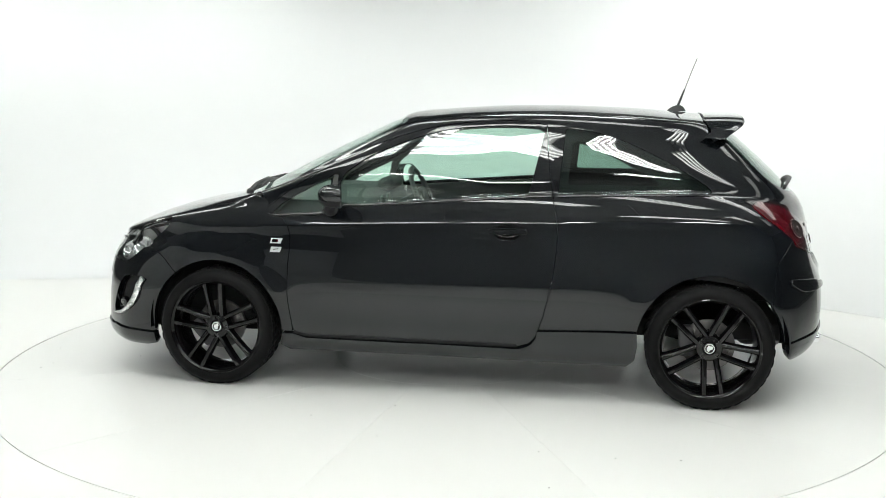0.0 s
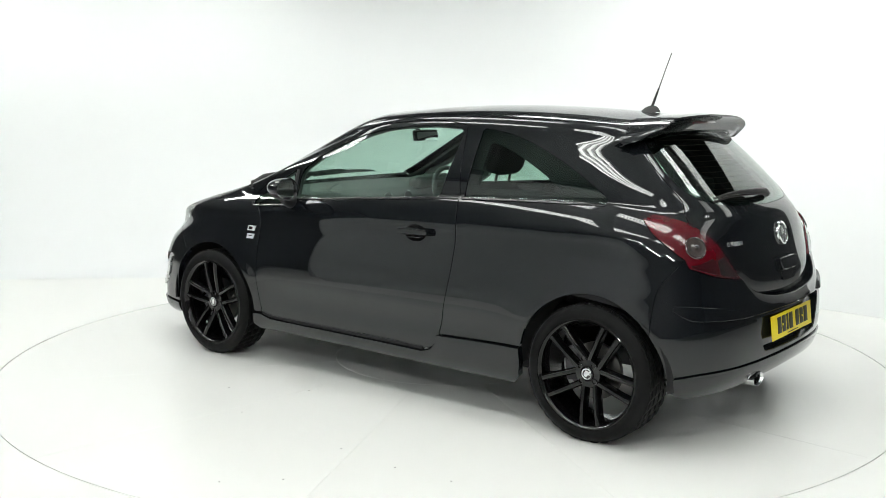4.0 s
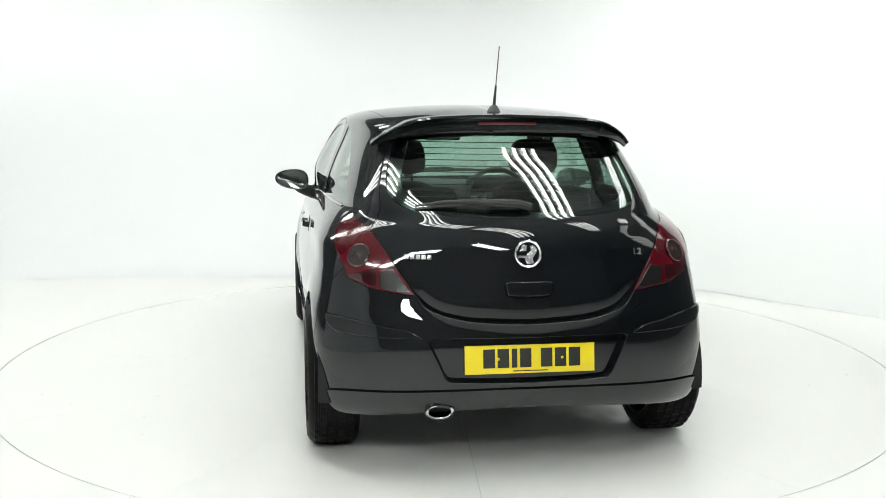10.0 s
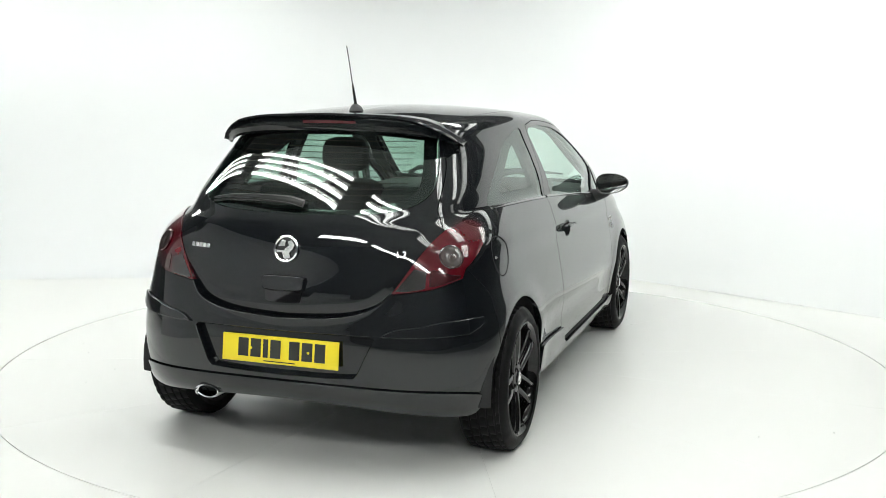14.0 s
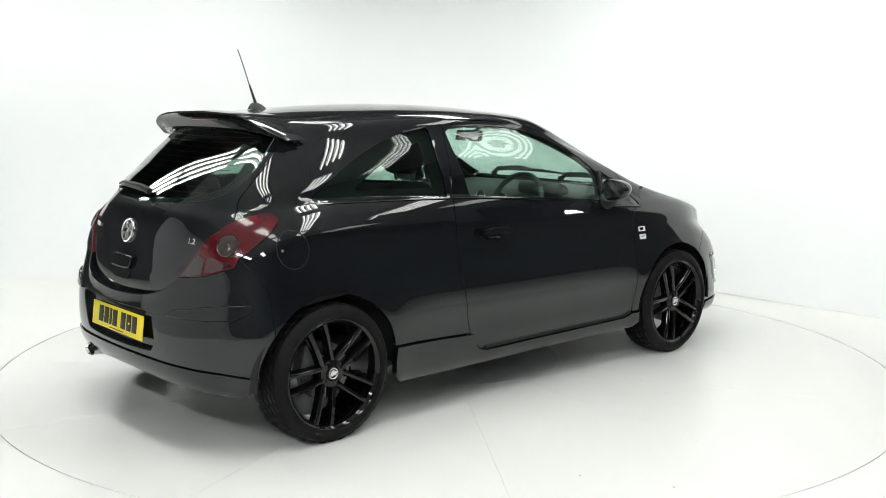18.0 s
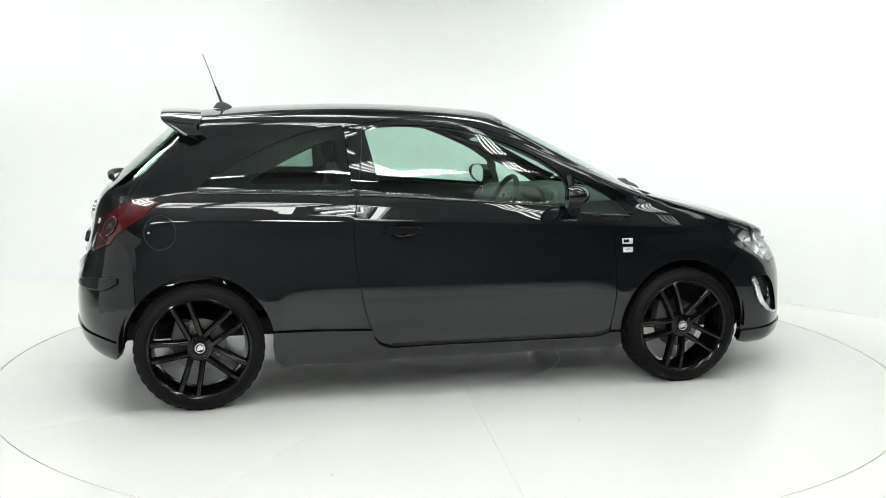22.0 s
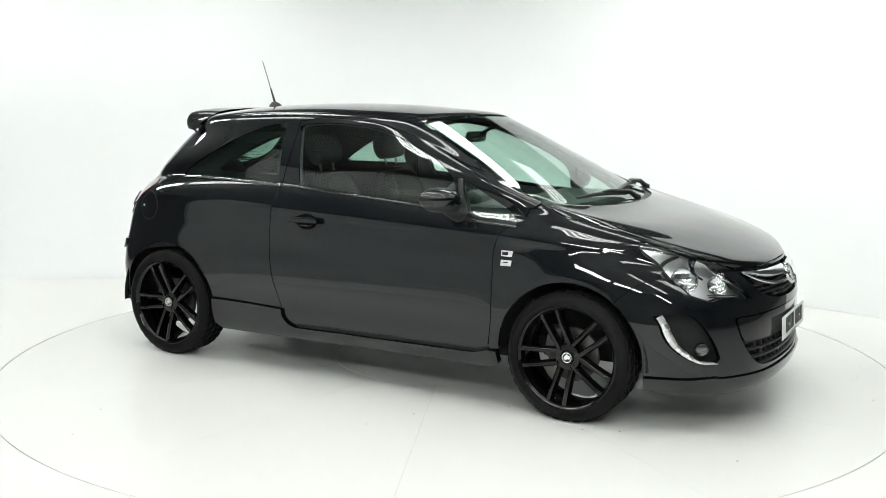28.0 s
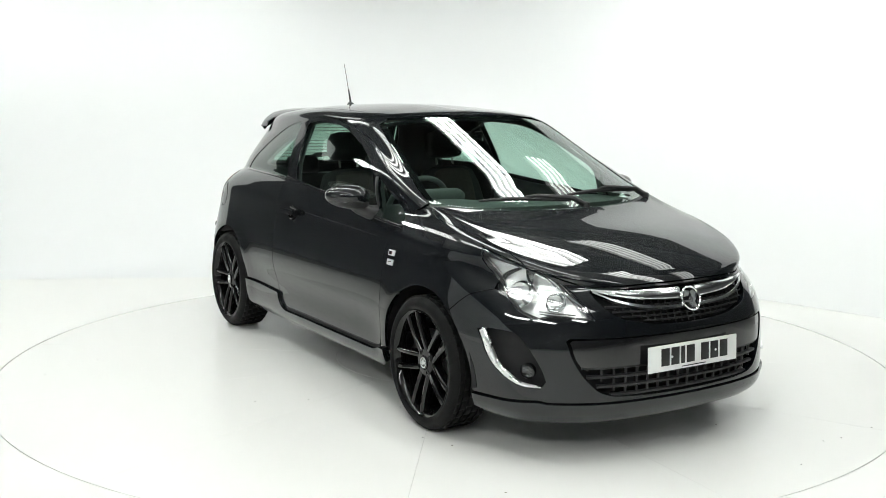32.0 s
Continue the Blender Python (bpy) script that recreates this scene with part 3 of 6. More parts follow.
def arc(cx, cz, r, a0, a1, n=16):
    return [(cx + r * math.cos(radians(a0 + (a1 - a0) * k / n)), cz + r * math.sin(radians(a0 + (a1 - a0) * k / n))) for k in range(n + 1)]


# ---- the car ----
car = tagged(new("car"), label="glossy black three-door hatchback standing on a white turntable", category="car")


def car_body():
    # shared cut lines, in side (x, z), front/rear (y, z) and top (x, y) views
    arch_f = arc(WHEEL_X, WHEEL_Z, 0.354, 180, 52)
    arch_f2 = arc(WHEEL_X, WHEEL_Z, 0.354, 52, -16, 10)
    arch_r = arc(-WHEEL_X, WHEEL_Z, 0.355, 144, 11)
    arch_r2 = arc(-WHEEL_X, WHEEL_Z, 0.355, 190, 144, 8)
    lamp_low = [(1.535, 0.869), (1.56, 0.815), (1.62, 0.765), (1.70, 0.700)]
    lamp_low2 = [(1.70, 0.700), (1.79, 0.632), (1.872, 0.598)]
    lamp_bottom = [(0.662, 0.597), (0.600, 0.614), (0.53, 0.609), (0.458, 0.602)]
    lamp_top = [(0.458, 0.602), (0.482, 0.666), (0.506, 0.715), (0.55, 0.750), (0.608, 0.785), (0.66, 0.826), (0.705, 0.865)]
    bonnet_side = [(1.815, 0.606), (1.70, 0.634), (1.584, 0.646), (1.44, 0.672), (1.30, 0.698), (1.17, 0.706), (1.085, 0.690)]
    bonnet_nose = [(0, 0.735), (0.2, 0.734), (0.40, 0.727), (0.447, 0.732), (0.517, 0.754), (0.600, 0.792)]
    cowl = [(1.085, 0.690), (1.13, 0.60), (1.22, 0.44), (1.28, 0.2), (1.295, 0.0)]
    screen_side = [(1.045, 0.672), (0.90, 0.655), (0.70, 0.622), (0.50, 0.590), (0.37, 0.562), (0.315, 0.545)]
    roof_side = [(0.30, 0.492), (0.1, 0.500), (-0.4, 0.505), (-0.9, 0.487), (-1.15, 0.458), (-1.262, 0.432)]
    door_front = [(0.985, 0.905), (0.921, 0.893), (0.872, 0.845), (0.855, 0.759), (0.862, 0.645), (0.862, 0.471), (0.845, 0.335)]
    door_rear = [(-0.415, 0.335), (-0.454, 0.457), (-0.495, 0.66), (-0.507, 0.861), (-0.480, 1.017), (-0.452, 1.20), (-0.436, 1.37)]
    door_top = [(-0.436, 1.37), (-0.25, 1.390), (0.05, 1.368), (0.30, 1.310), (0.50, 1.232), (0.768, 1.095), (0.93, 0.985), (1.0, 0.925), (0.985, 0.905)]
    tail_low = [(-1.437, 0.990), (-1.49, 0.945), (-1.57, 0.885), (-1.635, 0.835)]
    tail_low2 = [(0.700, 0.800), (0.667, 0.785), (0.588, 0.758), (0.455, 0.738)]
    tail_in = [(0.445, 0.742), (0.490, 0.810), (0.545, 0.895), (0.602, 0.975), (0.655, 1.010)]
    gate_side = [(0.602, 0.975), (0.560, 1.045), (0.552, 1.12), (0.535, 1.21), (0.492, 1.31), (0.452, 1.372)]
    gate_low = GATE_LOW
    rear_glass = [(0.0, 1.030), (0.30, 1.038), (0.43, 1.055), (0.495, 1.085), (0.522, 1.13), (0.515, 1.20), (0.478, 1.31), (0.462, 1.345)]
    lip_f = [(1.612, 0.262), (1.70, 0.262), (1.80, 0.264), (1.90, 0.270)]

    panel("bonnet", skin_loop(("f", bonnet_nose), ("t", bonnet_side), ("t", cowl)), PAINT, car, whole=True, label="curved black bonnet reflecting the tube lamps")
    panel("windscreen", skin_loop(("t", [(1.262, 0.0), (1.245, 0.2), (1.19, 0.43), (1.10, 0.60), (1.045, 0.672)]), ("t", screen_side),
          ("t", [(0.345, 0.40), (0.378, 0.2), (0.388, 0.0)])), GLASS, car, whole=True, gap=0.004, depth=0.006, lift=-0.003, label="green-tinted windscreen")
    panel("roof", skin_loop(("t", [(0.372, 0.0), (0.362, 0.2), (0.33, 0.38), (0.285, 0.492)]), ("t", roof_side),
          ("t", [(-1.275, 0.40), (-1.318, 0.22), (-1.335, 0.0)]), ("uv", [(13, 14.0), (13, 16)]), ("uv", [(13, 16), (0, 16)])), PAINT, car, whole=True, label="black roof skin")
    panel("wing", skin_loop(("s", [(1.478, 0.593), (1.568, 0.672), (1.66, 0.705)]), ("s", [(1.655, 0.735), (1.62, 0.765), (1.56, 0.815), (1.535, 0.869)]),
          ("f", [(0.705, 0.868), (0.66, 0.829), (0.614, 0.790)]), ("t", bonnet_side), ("s", [(1.0, 0.975), (0.985, 0.905)]), ("s", door_front), ("s", [(0.845, 0.300), (0.893, 0.300)]), ("s", arch_f)), PAINT, car)
    glass = skin_loop(("s", [(-0.395, 1.352), (-0.25, 1.362), (-0.105, 1.357), (0.039, 1.344), (0.183, 1.312), (0.327, 1.262), (0.472, 1.195), (0.565, 1.130)]),
                      ("s", [(0.600, 1.080), (0.640, 0.960)]), ("s", [(0.60, 0.956), (0.471, 0.966), (0.187, 0.988), (-0.098, 1.008), (-0.345, 1.026)]), ("s", [(-0.360, 1.04), (-0.425, 1.335)]))
    quarter = skin_loop(("s", [(0.640, 1.108), (0.756, 1.045), (0.90, 0.965), (0.955, 0.918)]), ("s", [(0.945, 0.902), (0.82, 0.912), (0.700, 0.922)]), ("s", [(0.690, 0.935), (0.655, 1.05)]))
    dish_cut = skin_loop(("s", [(-0.262 + 0.066 * math.cos(a), 0.843 + 0.040 * math.sin(a)) for a in np.linspace(0, 2 * math.pi, 25)[:-1]]))
    doors = panel("door", skin_loop(("s", door_front), ("s", [(0.835, 0.300), (0.767, 0.279), (0.6, 0.277), (0.0, 0.275), (-0.326, 0.272)]), ("s", [(-0.38, 0.290), (-0.412, 0.325)]), ("s", door_rear), ("s", door_top)),
                  PAINT, car, holes=(glass, quarter, dish_cut), depth=0.012, label="black door with a slim window frame")
    side_win = skin_loop(("s", [(-1.246, 1.052), (-1.225, 1.078), (-1.112, 1.150), (-0.966, 1.228), (-0.821, 1.292), (-0.676, 1.335), (-0.547, 1.355)]),
                         ("s", [(-0.532, 1.345), (-0.505, 1.034)]), ("s", [(-0.52, 1.030), (-0.826, 1.040), (-1.116, 1.044), (-1.235, 1.043)]))
    trim_win = skin_loop(("s", [(-1.00, 1.095), (-0.925, 1.148), (-0.80, 1.218), (-0.676, 1.275), (-0.590, 1.300)]), ("s", [(-0.572, 1.292), (-0.550, 1.090)]),
                         ("s", [(-0.565, 1.080), (-0.75, 1.083), (-0.985, 1.083)]))
    panel("side_panel", skin_loop(("s", [(0.985, 0.905), (1.0, 0.975)]), ("t", screen_side), ("t", roof_side), ("r", gate_side[::-1]), ("r", [(0.655, 1.010)]),
          ("s", tail_low), ("s", [(-1.60, 0.78), (-1.555, 0.70), (-1.543, 0.516)]), ("s", arch_r), ("s", [(-0.887, 0.376), (-0.671, 0.370), (-0.418, 0.362)]), ("s", door_rear), ("s", door_top)),
          PAINT, car, holes=(side_win,), label="black rear quarter, pillar and roof rail in one pressing")
    lin = panel("door_trim", skin_loop(("s", door_front), ("s", [(0.835, 0.300), (0.767, 0.279), (0.6, 0.277), (0.0, 0.275), (-0.326, 0.272)]), ("s", [(-0.38, 0.290), (-0.412, 0.325)]), ("s", door_rear), ("s", door_top)),
                CABIN, None, holes=(glass, quarter), lift=-0.032, depth=0.004, gap=0.004)
    panel("side_trim", skin_loop(("s", [(0.985, 0.905), (1.0, 0.975)]), ("t", screen_side), ("t", roof_side), ("r", gate_side[::-1]), ("r", [(0.64, 0.99)]),
          ("s", [(-1.47, 0.95), (-1.55, 0.86)]), ("s", [(-1.55, 0.70), (-1.50, 0.60)]), ("s", [(-1.0, 0.66), (-0.88, 0.55), (-0.85, 0.40)]), ("s", [(-0.418, 0.362)]), ("s", door_rear), ("s", door_top)),
          DARK, car, holes=(trim_win,), lift=-0.034, depth=0.02, gap=0.003)
    panel("headliner", skin_loop(("t", [(0.372, 0.0), (0.362, 0.2), (0.33, 0.38), (0.285, 0.492)]), ("t", roof_side),
          ("t", [(-1.275, 0.40), (-1.318, 0.22), (-1.335, 0.0)]), ("uv", [(13, 14.0), (13, 16)]), ("uv", [(13, 16), (0, 16)])), HEADLINER, car, whole=True, lift=-0.03, depth=0.004, grid=0.06)
    gl = panel("door_glass", glass, GLASS, None, gap=-0.004, depth=0.004, lift=-0.005, label="green-tinted door window, wound up")
    ql = panel("quarter_glass", quarter, GLASS, None, gap=-0.004, depth=0.004, lift=-0.004)
    for d, g, q, n in zip(doors, gl, ql, lin):
        g.parent = q.parent = n.parent = d
    panel("side_window", side_win, GLASS_DARK, car, gap=-0.004, depth=0.004, lift=-0.003, lean=6.0, label="dark-tinted fixed rear side window")
    panel("side_skirt", skin_loop(("s", [(-0.907, 0.372), (-0.671, 0.366), (-0.418, 0.357)]), ("s", [(-0.412, 0.32), (-0.38, 0.285), (-0.326, 0.266)]), ("s", [(0.0, 0.270), (0.6, 0.272), (0.767, 0.274)]),
          ("s", [(0.84, 0.295), (0.893, 0.295)]), ("s", [(0.905, 0.235), (0.86, 0.212)]), ("s", [(0.5, 0.212), (0.0, 0.210), (-0.5, 0.205), (-0.86, 0.203)]), ("s", [(-0.90, 0.235), (-0.91, 0.30)])), PAINT, car, lift=0.018, depth=0.035, label="black sill skirt below the door")
    full = skin_loop(("r", gate_low), ("r", tail_in[:-1]), ("r", gate_side), ("r", rear_glass[::-1]))
    gate = panel("tailgate", full, PAINT, car, whole=True, depth=0.02, grid=0.020, shape=tail_step(0.026, 0.080, 1), label="closed black tailgate")[0]
    panel("rear_window", skin_loop(("r", rear_glass), ("r", [(0.40, 1.362), (0.2, 1.375), (0, 1.378)])), GLASS_DARK, gate, whole=True, gap=0.001, depth=0.004, lift=-0.002, label="dark-tinted heated rear window")
    recess = skin_loop(("r", [(0, 0.580), (0.2, 0.580), (0.386, 0.578)]), ("r", [(0.400, 0.568), (0.368, 0.50), (0.335, 0.428)]), ("r", [(0.318, 0.409), (0.2, 0.404), (0, 0.403)]))
    rear_bumper = panel("rear_bumper", skin_loop(("r", gate_low), ("r", tail_low2[::-1]), ("s", [(-1.635, 0.835), (-1.60, 0.78), (-1.555, 0.70), (-1.543, 0.516)]), ("s", arch_r2[::-1][:6]), ("s", [(-1.605, 0.362)]), ("uv", [(10.25, 2.0), (10.5, 2), (11.5, 2), (13, 2.0)])), PAINT, car, holes=(recess,), whole=True, grid=0.018, depth=0.034, edge=0.004, shape=tail_step(-0.012, 0.045, -1), label="black rear bumper with two rubbing strips")[0]
    panel("plate_recess", recess, PAINT, rear_bumper, whole=True, lift=-0.030, gap=-0.004, depth=0.004)
    panel("rubbing_strip", skin_loop(("r", [(0.425, 0.580), (0.475, 0.604), (0.568, 0.618), (0.627, 0.632), (0.70, 0.641), (0.772, 0.647)]), ("r", [(0.778, 0.628), (0.762, 0.606), (0.735, 0.588)]), ("r", [(0.70, 0.584), (0.587, 0.580), (0.476, 0.578)])), PAINT, rear_bumper, gap=0.001, depth=0.02, lift=0.012, edge=0.004, grid=0.018)
    panel("rear_skirt", skin_loop(("s", [(-1.606, 0.333), (-1.610, 0.310)]), ("uv", [(10.46, 1.42), (10.62, 1.18), (10.9, 1.04), (11.5, 0.98), (13, 1.0)]), ("uv", [(13, 1.0), (13, 1.98)]), ("uv", [(13, 1.98), (11.5, 1.98), (10.5, 1.98), (10.27, 1.98)])),
          PAINT, car, whole=True, lift=0.009, depth=0.03, grid=0.016, label="body-coloured rear skirt")
    upper_grille = skin_loop(("f", [(0, 0.722), (0.2, 0.721), (0.432, 0.713)]), ("f", [(0.438, 0.705), (0.415, 0.660), (0.36, 0.613), (0.24, 0.583), (0.12, 0.574), (0, 0.571)]))
    lower_grille = skin_loop(("f", [(0, 0.532), (0.3, 0.532), (0.56, 0.530)]), ("f", [(0.572, 0.52), (0.55, 0.44), (0.50, 0.355), (0.43, 0.300), (0.30, 0.284), (0, 0.280)]))
    fog = skin_loop(("f", [(0.800, 0.540), (0.792, 0.467), (0.779, 0.414), (0.756, 0.366), (0.722, 0.335), (0.695, 0.326), (0.655, 0.328)]), ("f", [(0.641, 0.350), (0.655, 0.400), (0.680, 0.460), (0.712, 0.530)]), ("f", [(0.724, 0.545), (0.760, 0.550), (0.785, 0.550)]))
    panel("front_bumper", skin_loop(("f", [(y, z - 0.002) for y, z in bonnet_nose]), ("f", [(0.602, 0.782), (0.55, 0.750), (0.506, 0.715), (0.482, 0.666), (0.458, 0.602)]), ("f", lamp_bottom[::-1]), ("s", lamp_low2[::-1]), ("s", [(1.66, 0.705), (1.568, 0.672), (1.478, 0.593)]),
          ("s", arch_f2[:-2]), ("s", lip_f), ("uv", [(2.6, 2.0), (1.5, 2.0), (0, 2.0)])), PAINT, car, holes=(upper_grille, lower_grille, fog), whole=True, grid=0.02, depth=0.03, label="black front bumper")
    panel("front_splitter", skin_loop(("s", [(1.612, 0.256), (1.70, 0.257), (1.80, 0.259), (1.90, 0.265)]), ("uv", [(2.6, 1.97), (1.5, 1.97), (0, 1.97)]), ("uv", [(0, 1.97), (0, 0.9)]), ("uv", [(0, 0.9), (1.5, 0.9), (3, 0.85), (3.9, 0.8)]), ("s", [(1.605, 0.20)])), PAINT, car, whole=True, lift=0.010, depth=0.04, label="body-coloured front lip")
    lenses = panel("headlamp", skin_loop(("s", lamp_low), ("s", lamp_low2[1:]), ("f", lamp_bottom), ("f", lamp_top)), LENS, car, gap=0.001, depth=0.012, label="clear headlamp lens")
    tails = panel("tail_lamp", skin_loop(("s", tail_low), ("r", tail_low2), ("r", tail_in)), RED_LENS, car, gap=0.002, depth=0.03, lift=0.004, label="wrap-round red tail lamp")
    head = skin_loop(("s", lamp_low), ("s", lamp_low2[1:]), ("f", lamp_bottom), ("f", lamp_top))
    tail = skin_loop(("s", tail_low), ("r", tail_low2), ("r", tail_in))
    return gate, doors, lenses, tails, dict(upper=upper_grille, lower=lower_grille, fog=fog, head=head, tail=tail)


GATE, DOORS, HEADLAMPS, TAIL_LAMPS, CUTS = car_body()


# ---- studio ----
def studio():
    # floor with a round hole for the turntable
    R = 2.5
    segs = 160
    vs, fs = [], []
    for ring, r in enumerate((R + 0.002, 3.2, 5.0, 7.6)):
        for k in range(segs):
            a = 2 * math.pi * k / segs
            vs.append((r * math.cos(a), r * math.sin(a), 0.0))
    for ring in range(3):
        for k in range(segs):
            fs.append((ring * segs + k, (ring + 1) * segs + k, (ring + 1) * segs + (k + 1) % segs, ring * segs + (k + 1) % segs))
    tagged(link_mesh("floor", vs, [f[::1] for f in fs], FLOOR_PAINT), label="glossy white painted studio floor", category="floor", kind="structure")
    bm = bmesh.new()
    add_lathe(bm, [(7.6, -0.003), (12.0, -0.003), (30.0, -0.003)], 64)
    tagged(part("hall_floor", bm, HALL_FLOOR, None), label="grey concrete hall floor", category="floor", kind="structure")
    bm = bmesh.new()
    add_lathe(bm, [(R - 0.03, -0.03), (R + 0.03, -0.03)], segs)
    ob = part("turntable_slot", bm, SEAM, None)
    tagged(ob, label="dark slot round the turntable", category="slot", kind="structure")
    # turntable: a middle plate and twelve sector plates with fine joints
    tt = tagged(new("turntable"), label="round white turntable of twelve sector plates, flush with the floor", category="turntable")
    bm = bmesh.new()
    add_lathe(bm, [(0.001, 0.0), (0.30, 0.0), (0.655, 0.0), (0.656, -0.001), (0.656, -0.02)], 96)
    bmesh.ops.recalc_face_normals(bm, faces=bm.faces)
    part("middle_plate", bm, DISC_PAINT, tt)
    for k in range(12):
        a0, a1 = radians(24 + 30 * k), radians(54 + 30 * k)
        vs, fs = [], []
        rs = (0.6575, 1.0, 1.5, 2.0, R - 0.002)
        n = 13
        for r in rs:
            e = 0.0005 / r
            vs += [(r * math.cos(a), r * math.sin(a), 0.0) for a in np.linspace(a0 + e, a1 - e, n)]
        for i in range(len(rs) - 1):
            for j in range(n - 1):
                fs.append((i * n + j, (i + 1) * n + j, (i + 1) * n + j + 1, i * n + j + 1))
        rim = [i * n for i in range(len(rs))] + [(len(rs) - 1) * n + j for j in range(1, n)] + [i * n + n - 1 for i in range(len(rs) - 2, -1, -1)] + [j for j in range(n - 2, 0, -1)]
        base = len(vs)
        vs += [(vs[q][0], vs[q][1], -0.02) for q in rim]
        m = len(rim)
        for q in range(m):
            fs.append((rim[q], base + q, base + (q + 1) % m, rim[(q + 1) % m]))
        link_mesh("sector_plate", vs, fs, DISC_PAINT, tt, smooth=False)
    bm = bmesh.new()
    add_lathe(bm, [(0.001, -0.012), (R - 0.01, -0.012), (R - 0.01, -0.028)], 96)
    bmesh.ops.recalc_face_normals(bm, faces=bm.faces)
    part("carrier", bm, JOINT, tt)
    # scuffs and specks trodden into the plates
    rnd = random.Random(4)
    for k in range(26):
        a, r = rnd.uniform(0, 2 * math.pi), rnd.uniform(0.9, 2.4)
        bm = bmesh.new()
        add_prism(bm, [(rnd.uniform(0.6, 1) * 0.006 * math.cos(q * 1.05), rnd.uniform(0.5, 1) * 0.004 * math.sin(q * 1.05)) for q in range(6)], 0.0, 0.0012, pose(r * math.cos(a), r * math.sin(a), 0.0002, 0, 0, rnd.uniform(0, 180)))
        part("speck", bm, SPECK, tt)
    # walls: curved white cove behind, straight white wall at the right
    def wall(name, pts, height, cove, mat, label, thick=0.12):
        prof = [(1 - math.sin(radians(a)), 1 - math.cos(radians(a))) for a in range(0, 91, 6)] if cove else [(0.0, 0.0)]
        pts = [Vector((*p, 0)) for p in pts]
        outs = []
        for i, p in enumerate(pts):
            d = (pts[min(i + 1, len(pts) - 1)] - pts[max(i - 1, 0)]).normalized()
            outs.append(Vector((-d.y, d.x, 0)))
        vs, fs = [], []
        n = len(prof) + 1
        for k, (p, o) in enumerate(zip(pts, outs)):
            r = cove[k] if cove else 0.0
            q = p - o * thick
            vs += [q - o * s * r + Vector((0, 0, h * r + 0.002)) for s, h in prof] + [q + Vector((0, 0, height))]
        for i in range(len(pts) - 1):
            for j in range(n - 1):
                fs.append((i * n + j, i * n + j + 1, (i + 1) * n + j + 1, (i + 1) * n + j))
        k = len(vs)
        for p, o in zip(pts, outs):
            vs += [p, p + Vector((0, 0, height))]
        for i in range(len(pts) - 1):
            fs.append((k + 2 * i, k + 2 * i + 2, k + 2 * i + 3, k + 2 * i + 1))
            fs.append((i * n + n - 1, k + 2 * i + 1, k + 2 * i + 3, (i + 1) * n + n - 1))
        ob = link_mesh(name, vs, fs, mat)
        tagged(ob, label=label, category="wall", kind="structure")
        return ob
    # run clockwise seen from above, so that the room lies on the right hand
    back = [(-0.92 - 3.0 * math.cos(radians(a)), 0.98 + 3.0 * math.sin(radians(a))) for a in range(90, 136, 5)]
    back = [(-4.55, 3.62), (-4.0, 3.72), (-3.4, 3.81), (-2.8, 3.88), (-2.2, 3.93), (-1.55, 3.965)] + back
    coves = [1.3] * 6 + [float(np.interp(a, (90, 105, 135), (1.25, 0.9, 0.06))) for a in range(90, 136, 5)]
    wall("wall_back", back, 2.7, coves, WALL_PAINT, "seamless white studio cove")
    wall("wall_left", [(-4.7, -9.5), (-4.7, -1.0)], 2.7, [0.8, 0.8], HALL_PALE, "pale grey side wall of the studio")
    wall("wall_right", [back[-1], (3.6, 0.7)], 2.7, None, WALL_PAINT, "flat white studio wall")
    wall("wall_hall", [(-9.0, -9.6), (-9.0, 8.0), (9.0, 8.0), (9.0, -9.6)], 6.0, None, HALL_DARK, "grey wall of the hall round the studio")
    wall("wall_front", [(9.0, -9.6), (-9.0, -9.6)], 6.0, None, HALL_DARK, "grey hall wall facing the studio")
    # unseen slab added over the front for reflections, dark hall roof above the rest
    bm = bmesh.new()
    add_box(bm, (17.8, 10.2, 0.06), pose(0, -4.4, 4.75), bevel=0.005)
    tagged(part("ceiling", bm, ADDED_CEILING, None), label="unseen grey ceiling slab added over the studio front for reflections", category="ceiling", kind="structure")
    bm = bmesh.new()
    add_box(bm, (20, 19, 0.15), pose(0, -0.8, 6.1))
    tagged(part("roof", bm, ROOF_DARK, None), label="dark hall roof", category="roof", kind="structure")
    for k in range(4):
        bm = bmesh.new()
        add_box(bm, (17.8, 0.12, 0.26), pose(0, 7.4 - 2.0 * k, 5.85), bevel=0.01)
        tagged(part("roof_beam", bm, HALL_METAL, None), label="dark steel roof beam", category="beam", group="roof beams")


